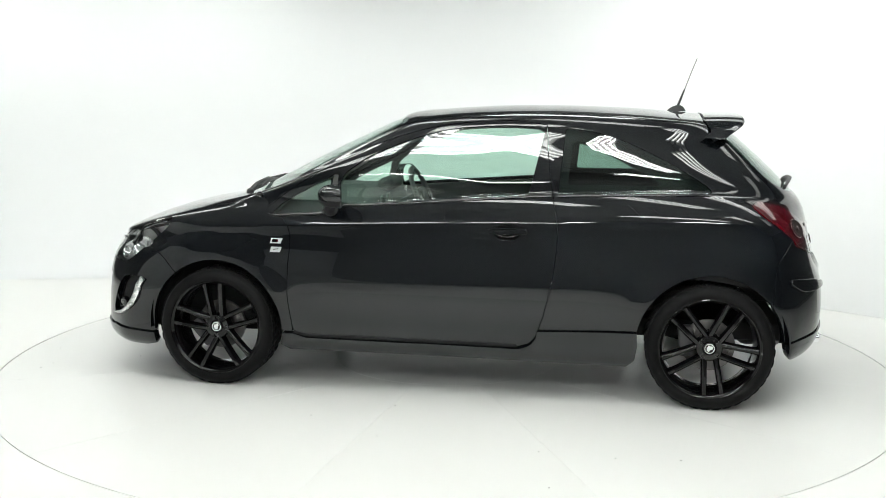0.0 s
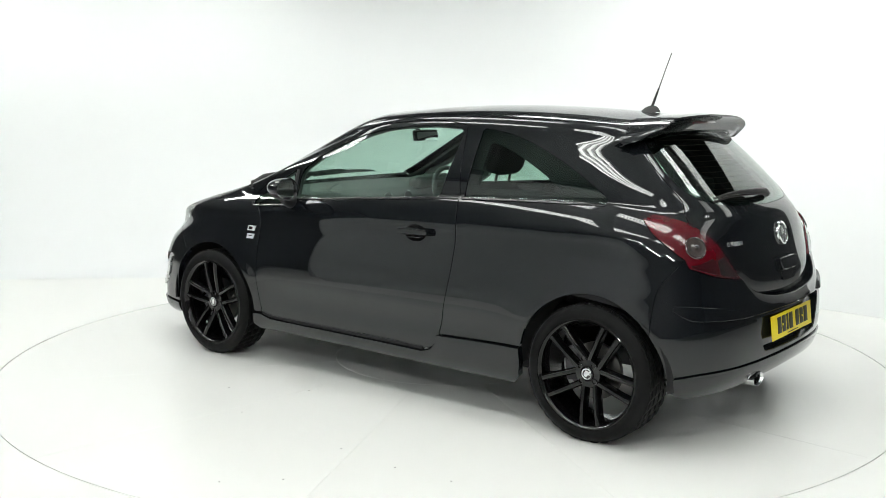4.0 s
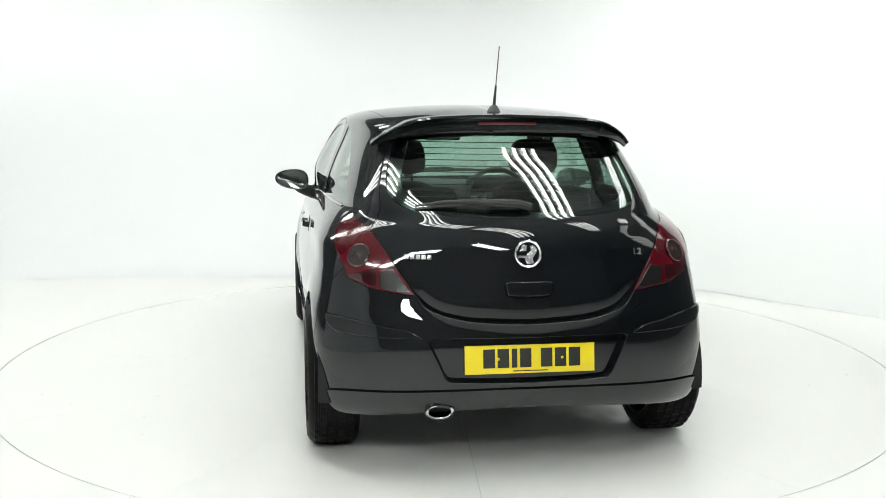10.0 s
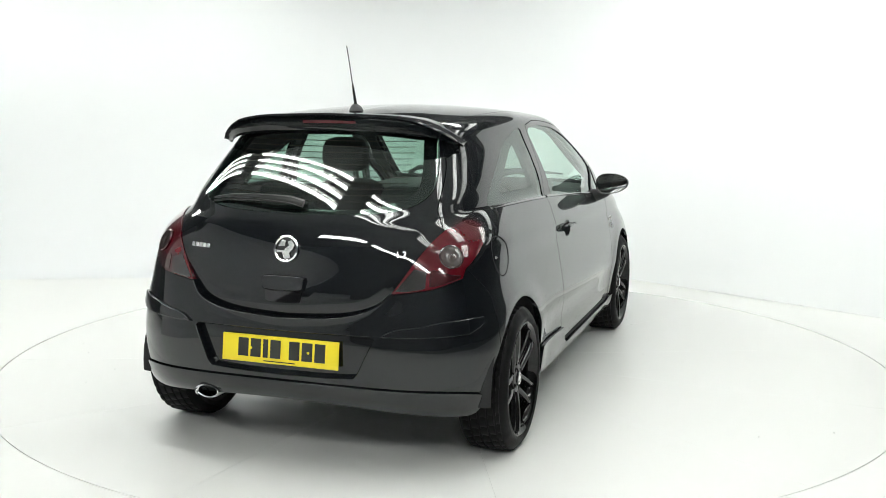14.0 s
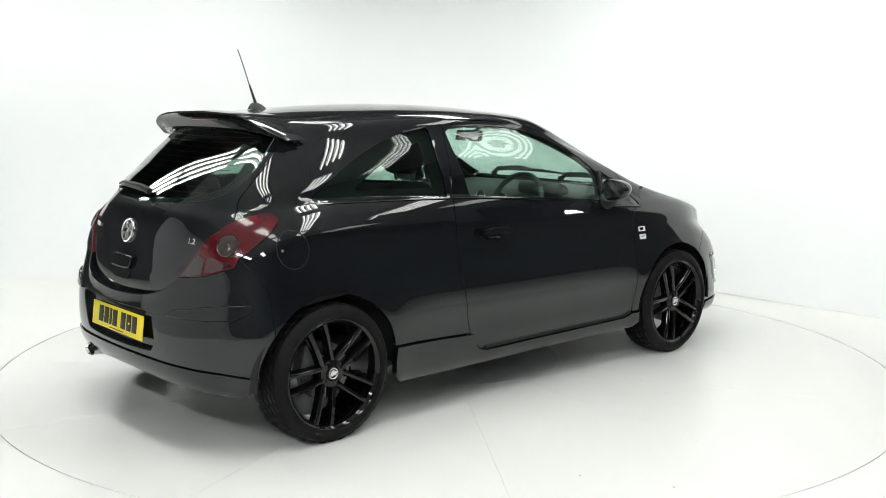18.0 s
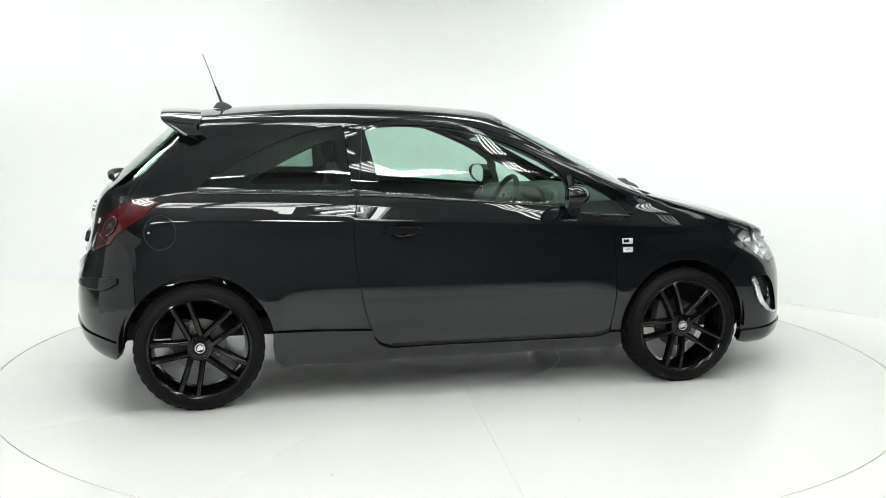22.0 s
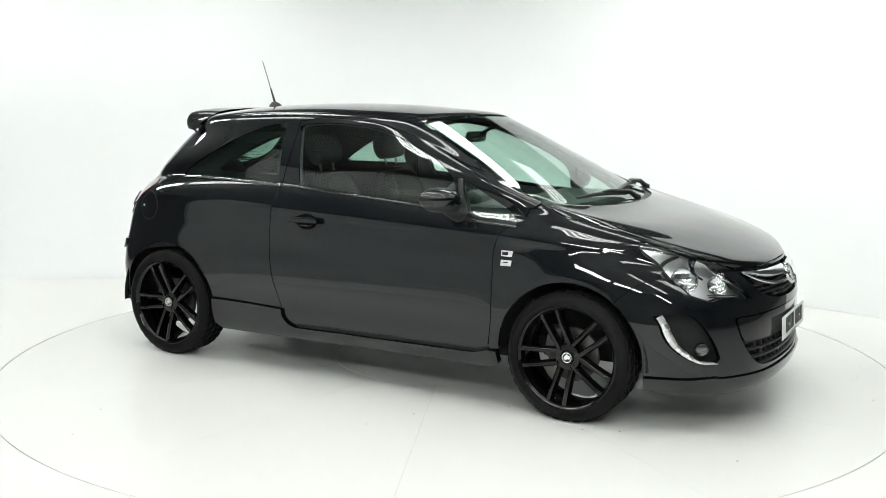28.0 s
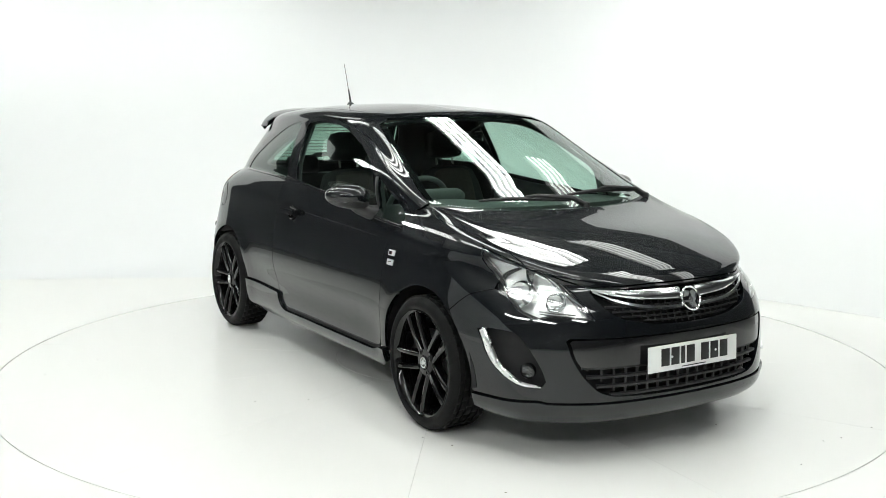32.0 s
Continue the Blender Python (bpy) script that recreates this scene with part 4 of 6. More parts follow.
def lamp_bank(cx, cy, angle, length, count=4, pitch=0.11, height=3.4, glow=None):
    """A bank of bare tubes in white battens."""
    bank = tagged(new("tube_lamp"), label="hanging bank of white fluorescent tubes, in a set partly added as fill", category="lamp", group="tube lamp banks")
    bank.matrix_basis = pose(cx, cy, height, 0, 0, angle)
    for k in range(count):
        o = (k - (count - 1) / 2) * pitch
        bm = bmesh.new()
        add_box(bm, (length, 0.07, 0.05), pose(0, o, 0.06), bevel=0.008)
        part("batten", bm, FIXTURE, bank)
        bm = bmesh.new()
        add_lathe(bm, [(0.001, -length / 2), (0.02, -length / 2), (0.02, length / 2), (0.001, length / 2)], 10, pose(0, o, 0, 0, 90, 0))
        bmesh.ops.recalc_face_normals(bm, faces=bm.faces)
        part("tube", bm, glow or TUBE, bank, "glowing white tube")
    for s in (-1, 1):
        bm = bmesh.new()
        add_box(bm, (0.06, pitch * count, 0.03), pose(s * length * 0.36, 0, 0.10), bevel=0.004)
        part("cross_bar", bm, HALL_METAL, bank)
        for q in (-1, 1):
            bm = bmesh.new()
            add_tube(bm, [(s * length * 0.36, q * pitch * 1.5, 0.11), (s * length * 0.36, q * pitch * 1.5, (4.72 if cy < 0.5 else 6.0) - height)], 0.004, 6)
            part("hanger", bm, HALL_METAL, bank)
    return bank


studio()
# rows of banks parallel to the right-hand wall: distance across the rows, distances along them
# added as fill: -0.35 at -2.6 and -0.5, -2.1 at -4.5, 0.5, -5.6, -3.85
for across, places, glow in ((-2.1, (-2.6, -0.5, 1.6, 3.7), TUBE), (-0.35, (-2.6, -0.5, 1.63, 3.75), TUBE), (1.35, (-0.25,), TUBE), (1.35, (2.15,), TUBE_MID), (1.35, (4.3,), TUBE_SOFT),
                             (2.4, (0.5, 2.6), TUBE_SOFT), (0.5, (-3.6,), TUBE_SOFT), (-2.1, (-4.5,), FILL_BRIGHT), (-5.6, (2.0, 4.0), FILL_STRONG), (-3.85, (5.8,), FILL_STRONG)):
    for along in places:
        lamp_bank((along + across) * 0.7071, (across - along) * 0.7071, -45.0, 1.7, glow=glow)


# ---- wheels ----
def build_wheel():
    wheel = new("wheel")
    # axis along y, outer face at +y
    turn = pose(0, 0, 0, -90)
    R, W = 0.309, 0.205
    prof = [(0.238, -W / 2 + 0.012), (0.248, -W / 2 - 0.002), (0.270, -W / 2 - 0.006), (0.289, -W / 2 + 0.004), (0.301, -W / 2 + 0.018)]
    tread = []
    for a, b in ((-0.082, -0.052), (-0.044, -0.014), (-0.006, 0.024), (0.032, 0.058), (0.066, 0.082)):
        tread += [(R - 0.007, a), (R, a + 0.001), (R, b - 0.001), (R - 0.007, b)]
    prof += tread + [(0.301, W / 2 - 0.018), (0.289, W / 2 - 0.004), (0.272, W / 2 + 0.006), (0.262, W / 2 + 0.0065), (0.250, W / 2 + 0.002), (0.238, W / 2 - 0.012)]
    bm = bmesh.new()
    segs = 144
    rings = []
    for q, (r, z) in enumerate(prof):
        ring = []
        for k in range(segs):
            rr = r
            if r == R and (k + (q // 4) * 1) % 4 == 0:
                rr = r - 0.005
            if abs(r - 0.301) < 1e-6 and k % 4 == 0:
                rr = r - 0.0012
            a = 2 * math.pi * k / segs
            ring.append(bm.verts.new(turn @ Vector((rr * math.cos(a), rr * math.sin(a), z))))
        rings.append(ring)
    for a, b in zip(rings, rings[1:]):
        for k in range(segs):
            bm.faces.new((a[k], a[(k + 1) % segs], b[(k + 1) % segs], b[k]))
    bmesh.ops.recalc_face_normals(bm, faces=bm.faces)
    part("tyre", bm, RUBBER, wheel, "low-profile black tyre with grooved tread", 35)
    # rim: barrel and outer flange
    bm = bmesh.new()
    add_lathe(bm, [(0.226, -0.098), (0.242, -0.10), (0.238, -0.085), (0.228, -0.075), (0.222, -0.04), (0.220, 0.03), (0.228, 0.070), (0.235, 0.088), (0.243, 0.097), (0.2465, 0.103), (0.242, 0.1055), (0.234, 0.099), (0.227, 0.088),
                   (0.222, 0.068), (0.214, 0.03), (0.216, -0.04), (0.222, -0.075), (0.226, -0.098)], 72, turn)
    bmesh.ops.recalc_face_normals(bm, faces=bm.faces)
    rim = part("rim", bm, ALLOY, wheel, "gloss black twin-spoke alloy rim")
    # five pairs of spokes
    for k in range(5):
        for s in (-1, 1):
            bm = bmesh.new()
            st = []
            for t in np.linspace(0, 1, 9):
                r = 0.040 + t * (0.230 - 0.040)
                off = s * (0.027 + 0.015 * t)
                w = 0.0135 + 0.001 * (1 - t) + 0.003 * max(0, t - 0.8) * 5
                z = 0.074 + 0.022 * math.sin(t * math.pi * 0.55)
                st.append((r, off, w, z))
            rows = []
            for r, off, w, z in st:
                rows.append([bm.verts.new(turn @ pose(0, 0, 0, 0, 0, 72 * k + 90) @ Vector(p)) for p in
                             ((r, off - w, z - 0.045), (r, off - w, z - 0.012), (r, off - w * 0.6, z - 0.003), (r, off + s * w * 0.15, z), (r, off + w * 0.6, z - 0.003), (r, off + w, z - 0.012), (r, off + w, z - 0.045))])
            for a, b in zip(rows, rows[1:]):
                for q in range(7):
                    bm.faces.new((a[q], a[(q + 1) % 7], b[(q + 1) % 7], b[q]))
            bm.faces.new(rows[0])
            bm.faces.new(rows[-1][::-1])
            bmesh.ops.recalc_face_normals(bm, faces=bm.faces)
            part("spoke", bm, ALLOY, rim)
    bm = bmesh.new()
    add_lathe(bm, [(0.001, 0.02), (0.066, 0.02), (0.066, 0.066), (0.060, 0.076), (0.034, 0.080), (0.031, 0.076), (0.001, 0.076)], 40, turn)
    bmesh.ops.recalc_face_normals(bm, faces=bm.faces)
    part("hub", bm, ALLOY, rim)
    for k in range(4):
        bm = bmesh.new()
        m = turn @ pose(0, 0, 0, 0, 0, 45 + 90 * k) @ pose(0.048, 0, 0)
        add_lathe(bm, [(0.0125, 0.070), (0.0125, 0.0795), (0.0095, 0.0815), (0.0085, 0.074), (0.001, 0.074)], 12, m)
        bmesh.ops.recalc_face_normals(bm, faces=bm.faces)
        part("wheel_bolt", bm, GLOSS_BLACK, rim)
    bm = bmesh.new()
    add_lathe(bm, [(0.030, 0.074), (0.0295, 0.083), (0.027, 0.0855), (0.0245, 0.084), (0.001, 0.0845)], 36, turn)
    bmesh.ops.recalc_face_normals(bm, faces=bm.faces)
    cap = part("centre_cap", bm, GLOSS_BLACK, rim, "black centre cap with a silver badge")
    # silver device on the cap: ring and a curved blade, plain shapes
    bm = bmesh.new()
    add_lathe(bm, [(0.0245, 0.0846), (0.0245, 0.0872), (0.0205, 0.0872), (0.0205, 0.0846)], 36, turn)
    add_prism(bm, [(-0.016, -0.010), (0.004, -0.016), (0.013, -0.004), (0.014, 0.009), (0.004, 0.014), (-0.006, 0.004), (-0.015, 0.006)], 0.0846, 0.0868, turn)
    bmesh.ops.recalc_face_normals(bm, faces=bm.faces)
    part("cap_badge", bm, SATIN, rim)
    # brake
    bm = bmesh.new()
    add_lathe(bm, [(0.055, -0.012), (0.128, -0.012), (0.128, 0.010), (0.070, 0.010), (0.066, 0.026), (0.001, 0.026)], 48, turn)
    bmesh.ops.recalc_face_normals(bm, faces=bm.faces)
    part("brake_disc", bm, STEEL, wheel, "worn steel brake disc")
    bm = bmesh.new()
    add_box(bm, (0.07, 0.07, 0.15), pose(0.105, 0.0, 0.03), bevel=0.012)
    part("brake_caliper", bm, HALL_METAL, wheel)
    return wheel


wheel = build_wheel()
wheel.parent = car
wheel.matrix_basis = pose(WHEEL_X, WHEEL_Y, WHEEL_Z, 0, 40, 0)
for x, side, spin in ((-WHEEL_X, 1, 6), (WHEEL_X, -1, -12), (-WHEEL_X, -1, -14)):
    w = copy_thing(wheel, pose(x, side * WHEEL_Y, WHEEL_Z, 0, spin, 0 if side > 0 else 180))


def car_under():
    """Floor pan, wheel housings, liner behind the flanks."""
    bm = bmesh.new()
    add_box(bm, (1.75, 1.30, 0.10), pose(0.0, 0, 0.27), bevel=0.02)
    add_box(bm, (1.05, 1.0, 0.10), pose(1.33, 0, 0.27), bevel=0.02)
    add_box(bm, (0.80, 1.0, 0.10), pose(-1.25, 0, 0.33), bevel=0.02)
    part("floor_pan", bm, DARK, car)
    for x in (WHEEL_X, -WHEEL_X):
        for s in (1, -1):
            bm = bmesh.new()
            rows = []
            for a in np.linspace(-4, 184, 27):
                ca, sa = math.cos(radians(a)), math.sin(radians(a))
                rows.append([bm.verts.new((x + r * ca, s * y, WHEEL_Z + r * sa)) for r, y in ((0.374, 0.815), (0.385, 0.79), (0.39, 0.53), (0.30 if 35 < a < 145 else 0.37, 0.53))])
            for p, q in zip(rows, rows[1:]):
                for k in range(3):
                    bm.faces.new((p[k], p[k + 1], q[k + 1], q[k]))
            bmesh.ops.recalc_face_normals(bm, faces=bm.faces)
            part("wheel_housing", bm, DARK, car)


car_under()


# ---- fittings on the skin ----
def skin_pose(view, a, b, side=1, lift=0.0):
    """A pose on the skin: z outwards, y upwards along the skin, x level; side -1: on the right-hand half."""
    uv = skin_uv(view, a, b)
    p, n = Vector(skin_at(uv)), Vector(skin_at(uv, SKIN_N)).normalized()
    p.y *= side
    n.y *= side
    up = Vector((0, 0, 1)) if abs(n.z) < 0.9 else Vector((1, 0, 0))
    x = up.cross(n).normalized()
    y = n.cross(x)
    return Matrix.Translation(p + n * lift) @ Matrix((x, y, n)).transposed().to_4x4()


def skin_bar(name, view, pts, width, height, lift, mat, parent, both=True, label="", taper=None, step=0.015):
    """A bar laid along a line on the skin; width across the line, height out of the skin. both: also on the right; None: one
    bar through the centre line."""
    line = [skin_uv(view, *p) for p in smooth_line(pts, step)]
    p, n = skin_at(np.array(line)), skin_at(np.array(line), SKIN_N)
    if both is None:
        m = np.array((1, -1, 1.0))
        p = np.concatenate([(p * m)[::-1], p])
        n = np.concatenate([(n * m)[::-1], n])
        k = np.abs(p[:, 1]) > 0.003
        k[len(p) // 2] = True
        p, n = p[k], n[k]
    t = np.gradient(p, axis=0)
    t /= np.linalg.norm(t, axis=1, keepdims=True)
    w = np.cross(n, t)
    w /= np.linalg.norm(w, axis=1, keepdims=True)
    made = []
    for side in (1, -1) if both else (1,):
        m = np.array((1, side, 1.0))
        bm = bmesh.new()
        rows = []
        for k in range(len(p)):
            f = 1.0 if taper is None else np.interp(k / (len(p) - 1), np.linspace(0, 1, len(taper)), taper)
            hw = width / 2 * f
            c = [p[k] + w[k] * s * hw + n[k] * h for s, h in ((-1, lift - 0.004), (-1, lift + height * 0.6), (-0.6, lift + height), (0.6, lift + height), (1, lift + height * 0.6), (1, lift - 0.004))]
            rows.append([bm.verts.new(tuple(q * m)) for q in c])
        for a, b in zip(rows, rows[1:]):
            for q in range(6):
                bm.faces.new((a[q], a[(q + 1) % 6], b[(q + 1) % 6], b[q]))
        bm.faces.new(rows[0])
        bm.faces.new(rows[-1][::-1])
        bmesh.ops.recalc_face_normals(bm, faces=bm.faces)
        par = parent[0 if side > 0 else 1] if isinstance(parent, (list, tuple)) else parent
        made.append(part(name, bm, mat, par, label, 50))
    return made


def dish(name, cx, cz, rx, rz, depth, mat, parents):
    """A hollow pressed into the flank behind a door handle."""
    for side in (1, -1):
        bm = bmesh.new()
        rings = []
        for f in (1.0, 0.9, 0.7, 0.45, 0.2):
            ring = []
            for a in np.linspace(0, 2 * math.pi, 33)[:-1]:
                uv = skin_uv("s", cx + rx * f * math.cos(a), cz + rz * f * math.sin(a))
                q = skin_at(uv) - skin_at(uv, SKIN_N) * depth * (1 - f ** 3)
                ring.append(bm.verts.new((q[0], q[1] * side, q[2])))
            rings.append(ring)
        for a, b in zip(rings, rings[1:]):
            for k in range(32):
                bm.faces.new((a[k], a[(k + 1) % 32], b[(k + 1) % 32], b[k]))
        bm.faces.new(rings[-1])
        bmesh.ops.recalc_face_normals(bm, faces=bm.faces)
        part(name, bm, mat, parents[0 if side > 0 else 1])


def text_mesh(word, size, depth, mat, parent, m, name):
    cu = bpy.data.curves.new(name, "FONT")
    cu.body, cu.size, cu.extrude, cu.align_x, cu.align_y = word, size, depth, "CENTER", "CENTER"
    tmp = bpy.data.objects.new(name, cu)
    scene.collection.objects.link(tmp)
    me = bpy.data.meshes.new_from_object(tmp.evaluated_get(bpy.context.evaluated_depsgraph_get()))
    bpy.data.objects.remove(tmp)
    me.materials.clear()
    me.materials.append(mat)
    me.transform(m)
    ob = new(name, me)
    ob.parent = parent
    return ob


def number_plate(m, mat, parent, label):
    """A plate 520 x 111 mm with seven dark bars in place of its characters."""
    pl = new("number_plate")
    pl.parent = parent
    tagged(pl, label=label)
    bm = bmesh.new()
    add_box(bm, (0.52, 0.111, 0.004), m, bevel=0.0015)
    part("plate", bm, mat, pl)
    x = -0.187
    for k in range(7):
        w = 0.022 if k in (2,) else 0.046
        bm = bmesh.new()
        add_box(bm, (w, 0.074, 0.002), m @ pose(x + w / 2, 0.004, 0.0028), bevel=0.0006)
        part("character_bar", bm, INK, pl)
        x += w + (0.038 if k == 3 else 0.0105)
    bm = bmesh.new()
    add_box(bm, (0.14, 0.004, 0.001), m @ pose(0.0, -0.046, 0.0026))
    part("maker_bar", bm, INK, pl)
    for s in (-1, 1):
        bm = bmesh.new()
        add_lathe(bm, [(0.0055, 0.0), (0.005, 0.0025), (0.001, 0.003)], 12, m @ pose(s * 0.128, 0.002, 0.004))
        bmesh.ops.recalc_face_normals(bm, faces=bm.faces)
        part("plate_screw", bm, mat, pl)


def emblem(m, r, parent, name="emblem"):
    """A round chrome badge: ring, dark field and a plain curved device."""
    bm = bmesh.new()
    add_lathe(bm, [(r * 0.80, 0.0), (r * 0.82, 0.010), (r * 0.90, 0.0135), (r * 0.98, 0.010), (r, 0.0)], 48, m)
    bmesh.ops.recalc_face_normals(bm, faces=bm.faces)
    e = part(name, bm, CHROME, parent, "round chrome badge")
    bm = bmesh.new()
    add_lathe(bm, [(0.001, 0.004), (r * 0.81, 0.004), (r * 0.81, 0.0)], 36, m)
    bmesh.ops.recalc_face_normals(bm, faces=bm.faces)
    part("field", bm, GLOSS_BLACK, e)
    bm = bmesh.new()
    add_prism(bm, [(r * x, r * y) for x, y in ((-0.72, -0.30), (-0.30, -0.28), (-0.05, -0.74), (0.40, -0.68), (0.30, -0.30), (0.56, 0.02), (0.66, 0.30), (0.40, 0.62), (0.12, 0.52), (0.22, 0.20), (-0.05, 0.02), (-0.12, -0.14), (-0.70, -0.12))], 0.004, 0.010, m)
    part("device", bm, SATIN, e)
    bm = bmesh.new()
    add_prism(bm, [(r * x, r * y) for x, y in ((-0.62, 0.16), (-0.14, 0.20), (-0.06, 0.58), (-0.36, 0.66))], 0.004, 0.009, m)
    part("flag", bm, SATIN, e)
    return e


def front_end():
    # grilles: dark backs, bars, chrome
    bumper = next(o for o in car.children if o.name.startswith("front_bumper"))
    panel("grille_back", CUTS["upper"], DARK, bumper, whole=True, lift=-0.045, gap=-0.02, depth=0.004)
    panel("intake_back", CUTS["lower"], DARK, bumper, whole=True, lift=-0.060, gap=-0.02, depth=0.004)
    up = new("upper_grille")
    up.parent = car
    tagged(up, label="dark honeycomb grille with two chrome bars")
    for z, y1 in ((0.590, 0.24), (0.612, 0.34), (0.634, 0.375), (0.656, 0.40)):
        skin_bar("grille_rib", "f", [(0.0, z), (y1 / 2, z), (y1, z + 0.004)], 0.007, 0.012, -0.022, TRIM, up, None)
    for k in range(-10, 11):
        y = abs(k) * 0.036 + 0.001
        zb = 0.572 + 0.12 * (y / 0.44) ** 2.4
        if zb < 0.70:
            bm = bmesh.new()
            a, b = skin_pose("f", y, zb + 0.002), skin_pose("f", y, 0.705)
            pa, pb = a.translation - a.col[2].xyz * 0.018, b.translation - b.col[2].xyz * 0.018
            s = 1 if k >= 0 else -1
            pa.y *= s
            pb.y *= s
            add_tube(bm, [pa, pb], 0.0035, 6)
            part("grille_upright", bm, TRIM, up)
    skin_bar("chrome_bar", "f", [(0.046, 0.690), (0.15, 0.692), (0.25, 0.695), (0.35, 0.703), (0.432, 0.712)], 0.050, 0.018, -0.006, CHROME_SOFT, up, True, "broad chrome grille bar", (1.0, 0.95, 0.85, 0.6, 0.2))
    skin_bar("lower_chrome_bar", "f", [(0.046, 0.640), (0.15, 0.642), (0.25, 0.650), (0.36, 0.675), (0.430, 0.706)], 0.017, 0.014, -0.006, CHROME_SOFT, up, True, "", (1.0, 1.0, 1.0, 0.9, 0.5))
    m = skin_pose("f", 0.0, 0.662, 1, 0.004)
    emblem(m, 0.056, car, "front_emblem")
    low = new("lower_grille")
    low.parent = car
    tagged(low, label="black lower grille mesh")
    for z, y1 in ((0.290, 0.40), (0.329, 0.46), (0.369, 0.50), (0.408, 0.52)):
        skin_bar("mesh_rib", "f", [(0.0, z), (y1 * 0.5, z), (y1, z)], 0.013, 0.016, -0.026, TRIM, low, None)
    for k in range(-9, 10):
        y = abs(k) * 0.055 + 0.001
        zb = 0.286 if y < 0.36 else 0.286 + (y - 0.36) * 0.8
        bm = bmesh.new()
        a, b = skin_pose("f", y, zb), skin_pose("f", y, 0.415)
        pa, pb = a.translation - a.col[2].xyz * 0.022, b.translation - b.col[2].xyz * 0.022
        s = 1 if k >= 0 else -1
        pa.y *= s
        pb.y *= s
        add_tube(bm, [pa, pb], 0.0060, 6)
        part("mesh_upright", bm, TRIM, low)
    panel("plate_panel", skin_loop(("f", [(0, 0.528), (0.3, 0.528), (0.55, 0.525)]), ("f", [(0.56, 0.515), (0.545, 0.45), (0.525, 0.415)]), ("f", [(0.50, 0.412), (0.25, 0.412), (0, 0.412)])), GLOSS_BLACK, bumper, whole=True, lift=-0.004, gap=0.001, depth=0.02, label="dark panel behind the number plate")
    number_plate(Matrix.Translation((2.107, 0, 0.432)) @ Matrix(((0, 0, 1), (1, 0, 0), (0, 1, 0))).to_4x4() @ pose(0, 0, 0, -3), WHITE_PLATE, car, "white front number plate with dark bars")
    # fog lamps
    panel("fog_recess", CUTS["fog"], DARK, car, lift=-0.045, gap=-0.012, depth=0.004, label="black fog lamp recess")
    skin_bar("fog_strip", "f", [(0.791, 0.543), (0.784, 0.474), (0.767, 0.410), (0.740, 0.362), (0.709, 0.336), (0.655, 0.329)], 0.030, 0.012, 0.0, SATIN, car, True, "bright curved trim round the fog lamp", (1.0, 1.1, 1.05, 0.8, 0.5, 0.2))
    for s in (1, -1):
        m = skin_pose("f", 0.697, 0.386, s, -0.026) @ pose(0, 0, 0, 6, 14 * s, 0) @ Matrix.Scale(0.8, 4)
        bm = bmesh.new()
        add_lathe(bm, [(0.040, -0.02), (0.040, 0.006), (0.035, 0.010), (0.033, 0.004)], 28, m)
        bmesh.ops.recalc_face_normals(bm, faces=bm.faces)
        f = part("fog_lamp", bm, GLOSS_BLACK, car)
        bm = bmesh.new()
        add_lathe(bm, [(0.001, -0.012), (0.02, -0.008), (0.034, 0.003)], 28, m)
        part("fog_reflector", bm, SMOKE_LENS, f)
        bm = bmesh.new()
        add_lathe(bm, [(0.001, 0.010), (0.020, 0.009), (0.034, 0.005)], 28, m)
        part("fog_lens", bm, LENS, f)
    # headlamp insides: silver shell, black bezel with openings, bowls and bulbs
    shells = panel("lamp_housing", CUTS["head"], REFLECTOR, None, lift=-0.050, gap=-0.004, depth=0.004, label="silvered headlamp shell")
    open_cut = inset(CUTS["head"], 0.015)[0]
    bezels = panel("lamp_bezel", CUTS["head"], LAMP_GREY, None, holes=(open_cut,), lift=-0.022, gap=0.003, depth=0.025, grid=0.014)
    for s, lamp, shell, bezel in zip((1, -1), HEADLAMPS, shells, bezels):
        shell.parent = bezel.parent = lamp
        for y, z, r, tag in ((0.652, 0.704, 0.060, "chrome headlamp reflector"), (0.563, 0.678, 0.044, "")):
            m = skin_pose("f", y, z, s, -0.034) @ pose(0, 0, 0, 10, 16 * s, 0)
            bm = bmesh.new()
            add_lathe(bm, [(r * 0.18, -0.010), (r * 0.45, -0.004), (r * 0.75, 0.004), (r * 0.95, 0.013), (r, 0.018), (r * 1.04, 0.016)], 36, m)
            part("reflector_bowl", bm, CHROME, lamp, tag)
            bm = bmesh.new()
            add_lathe(bm, [(0.001, r * 0.28), (r * 0.14, r * 0.26), (r * 0.2, r * 0.1), (r * 0.2, -0.01)], 18, m)
            bmesh.ops.recalc_face_normals(bm, faces=bm.faces)
            part("bulb_cap", bm, SATIN, lamp)
    skin_bar("lamp_divider", "f", [(0.640, 0.800), (0.690, 0.752), (0.706, 0.700), (0.700, 0.645)], 0.020, 0.016, -0.042, LAMP_GREY, HEADLAMPS, True, "", (0.5, 1.0, 1.0, 0.7))
    for z in (0.606, 0.616):
        skin_bar("lamp_shelf", "f", [(0.52, z + 0.012), (0.56, z + 0.016), (0.60, z + 0.019), (0.635, z + 0.022)], 0.005, 0.006, -0.020, CHROME, HEADLAMPS, True, "", (0.5, 1.0, 1.0, 0.6))
    skin_bar("lamp_brow", "f", [(0.47, 0.640), (0.513, 0.700), (0.580, 0.756), (0.655, 0.812), (0.69, 0.845)], 0.007, 0.006, -0.020, CHROME, HEADLAMPS, True, "", (0.5, 1.0, 1.0, 0.6))
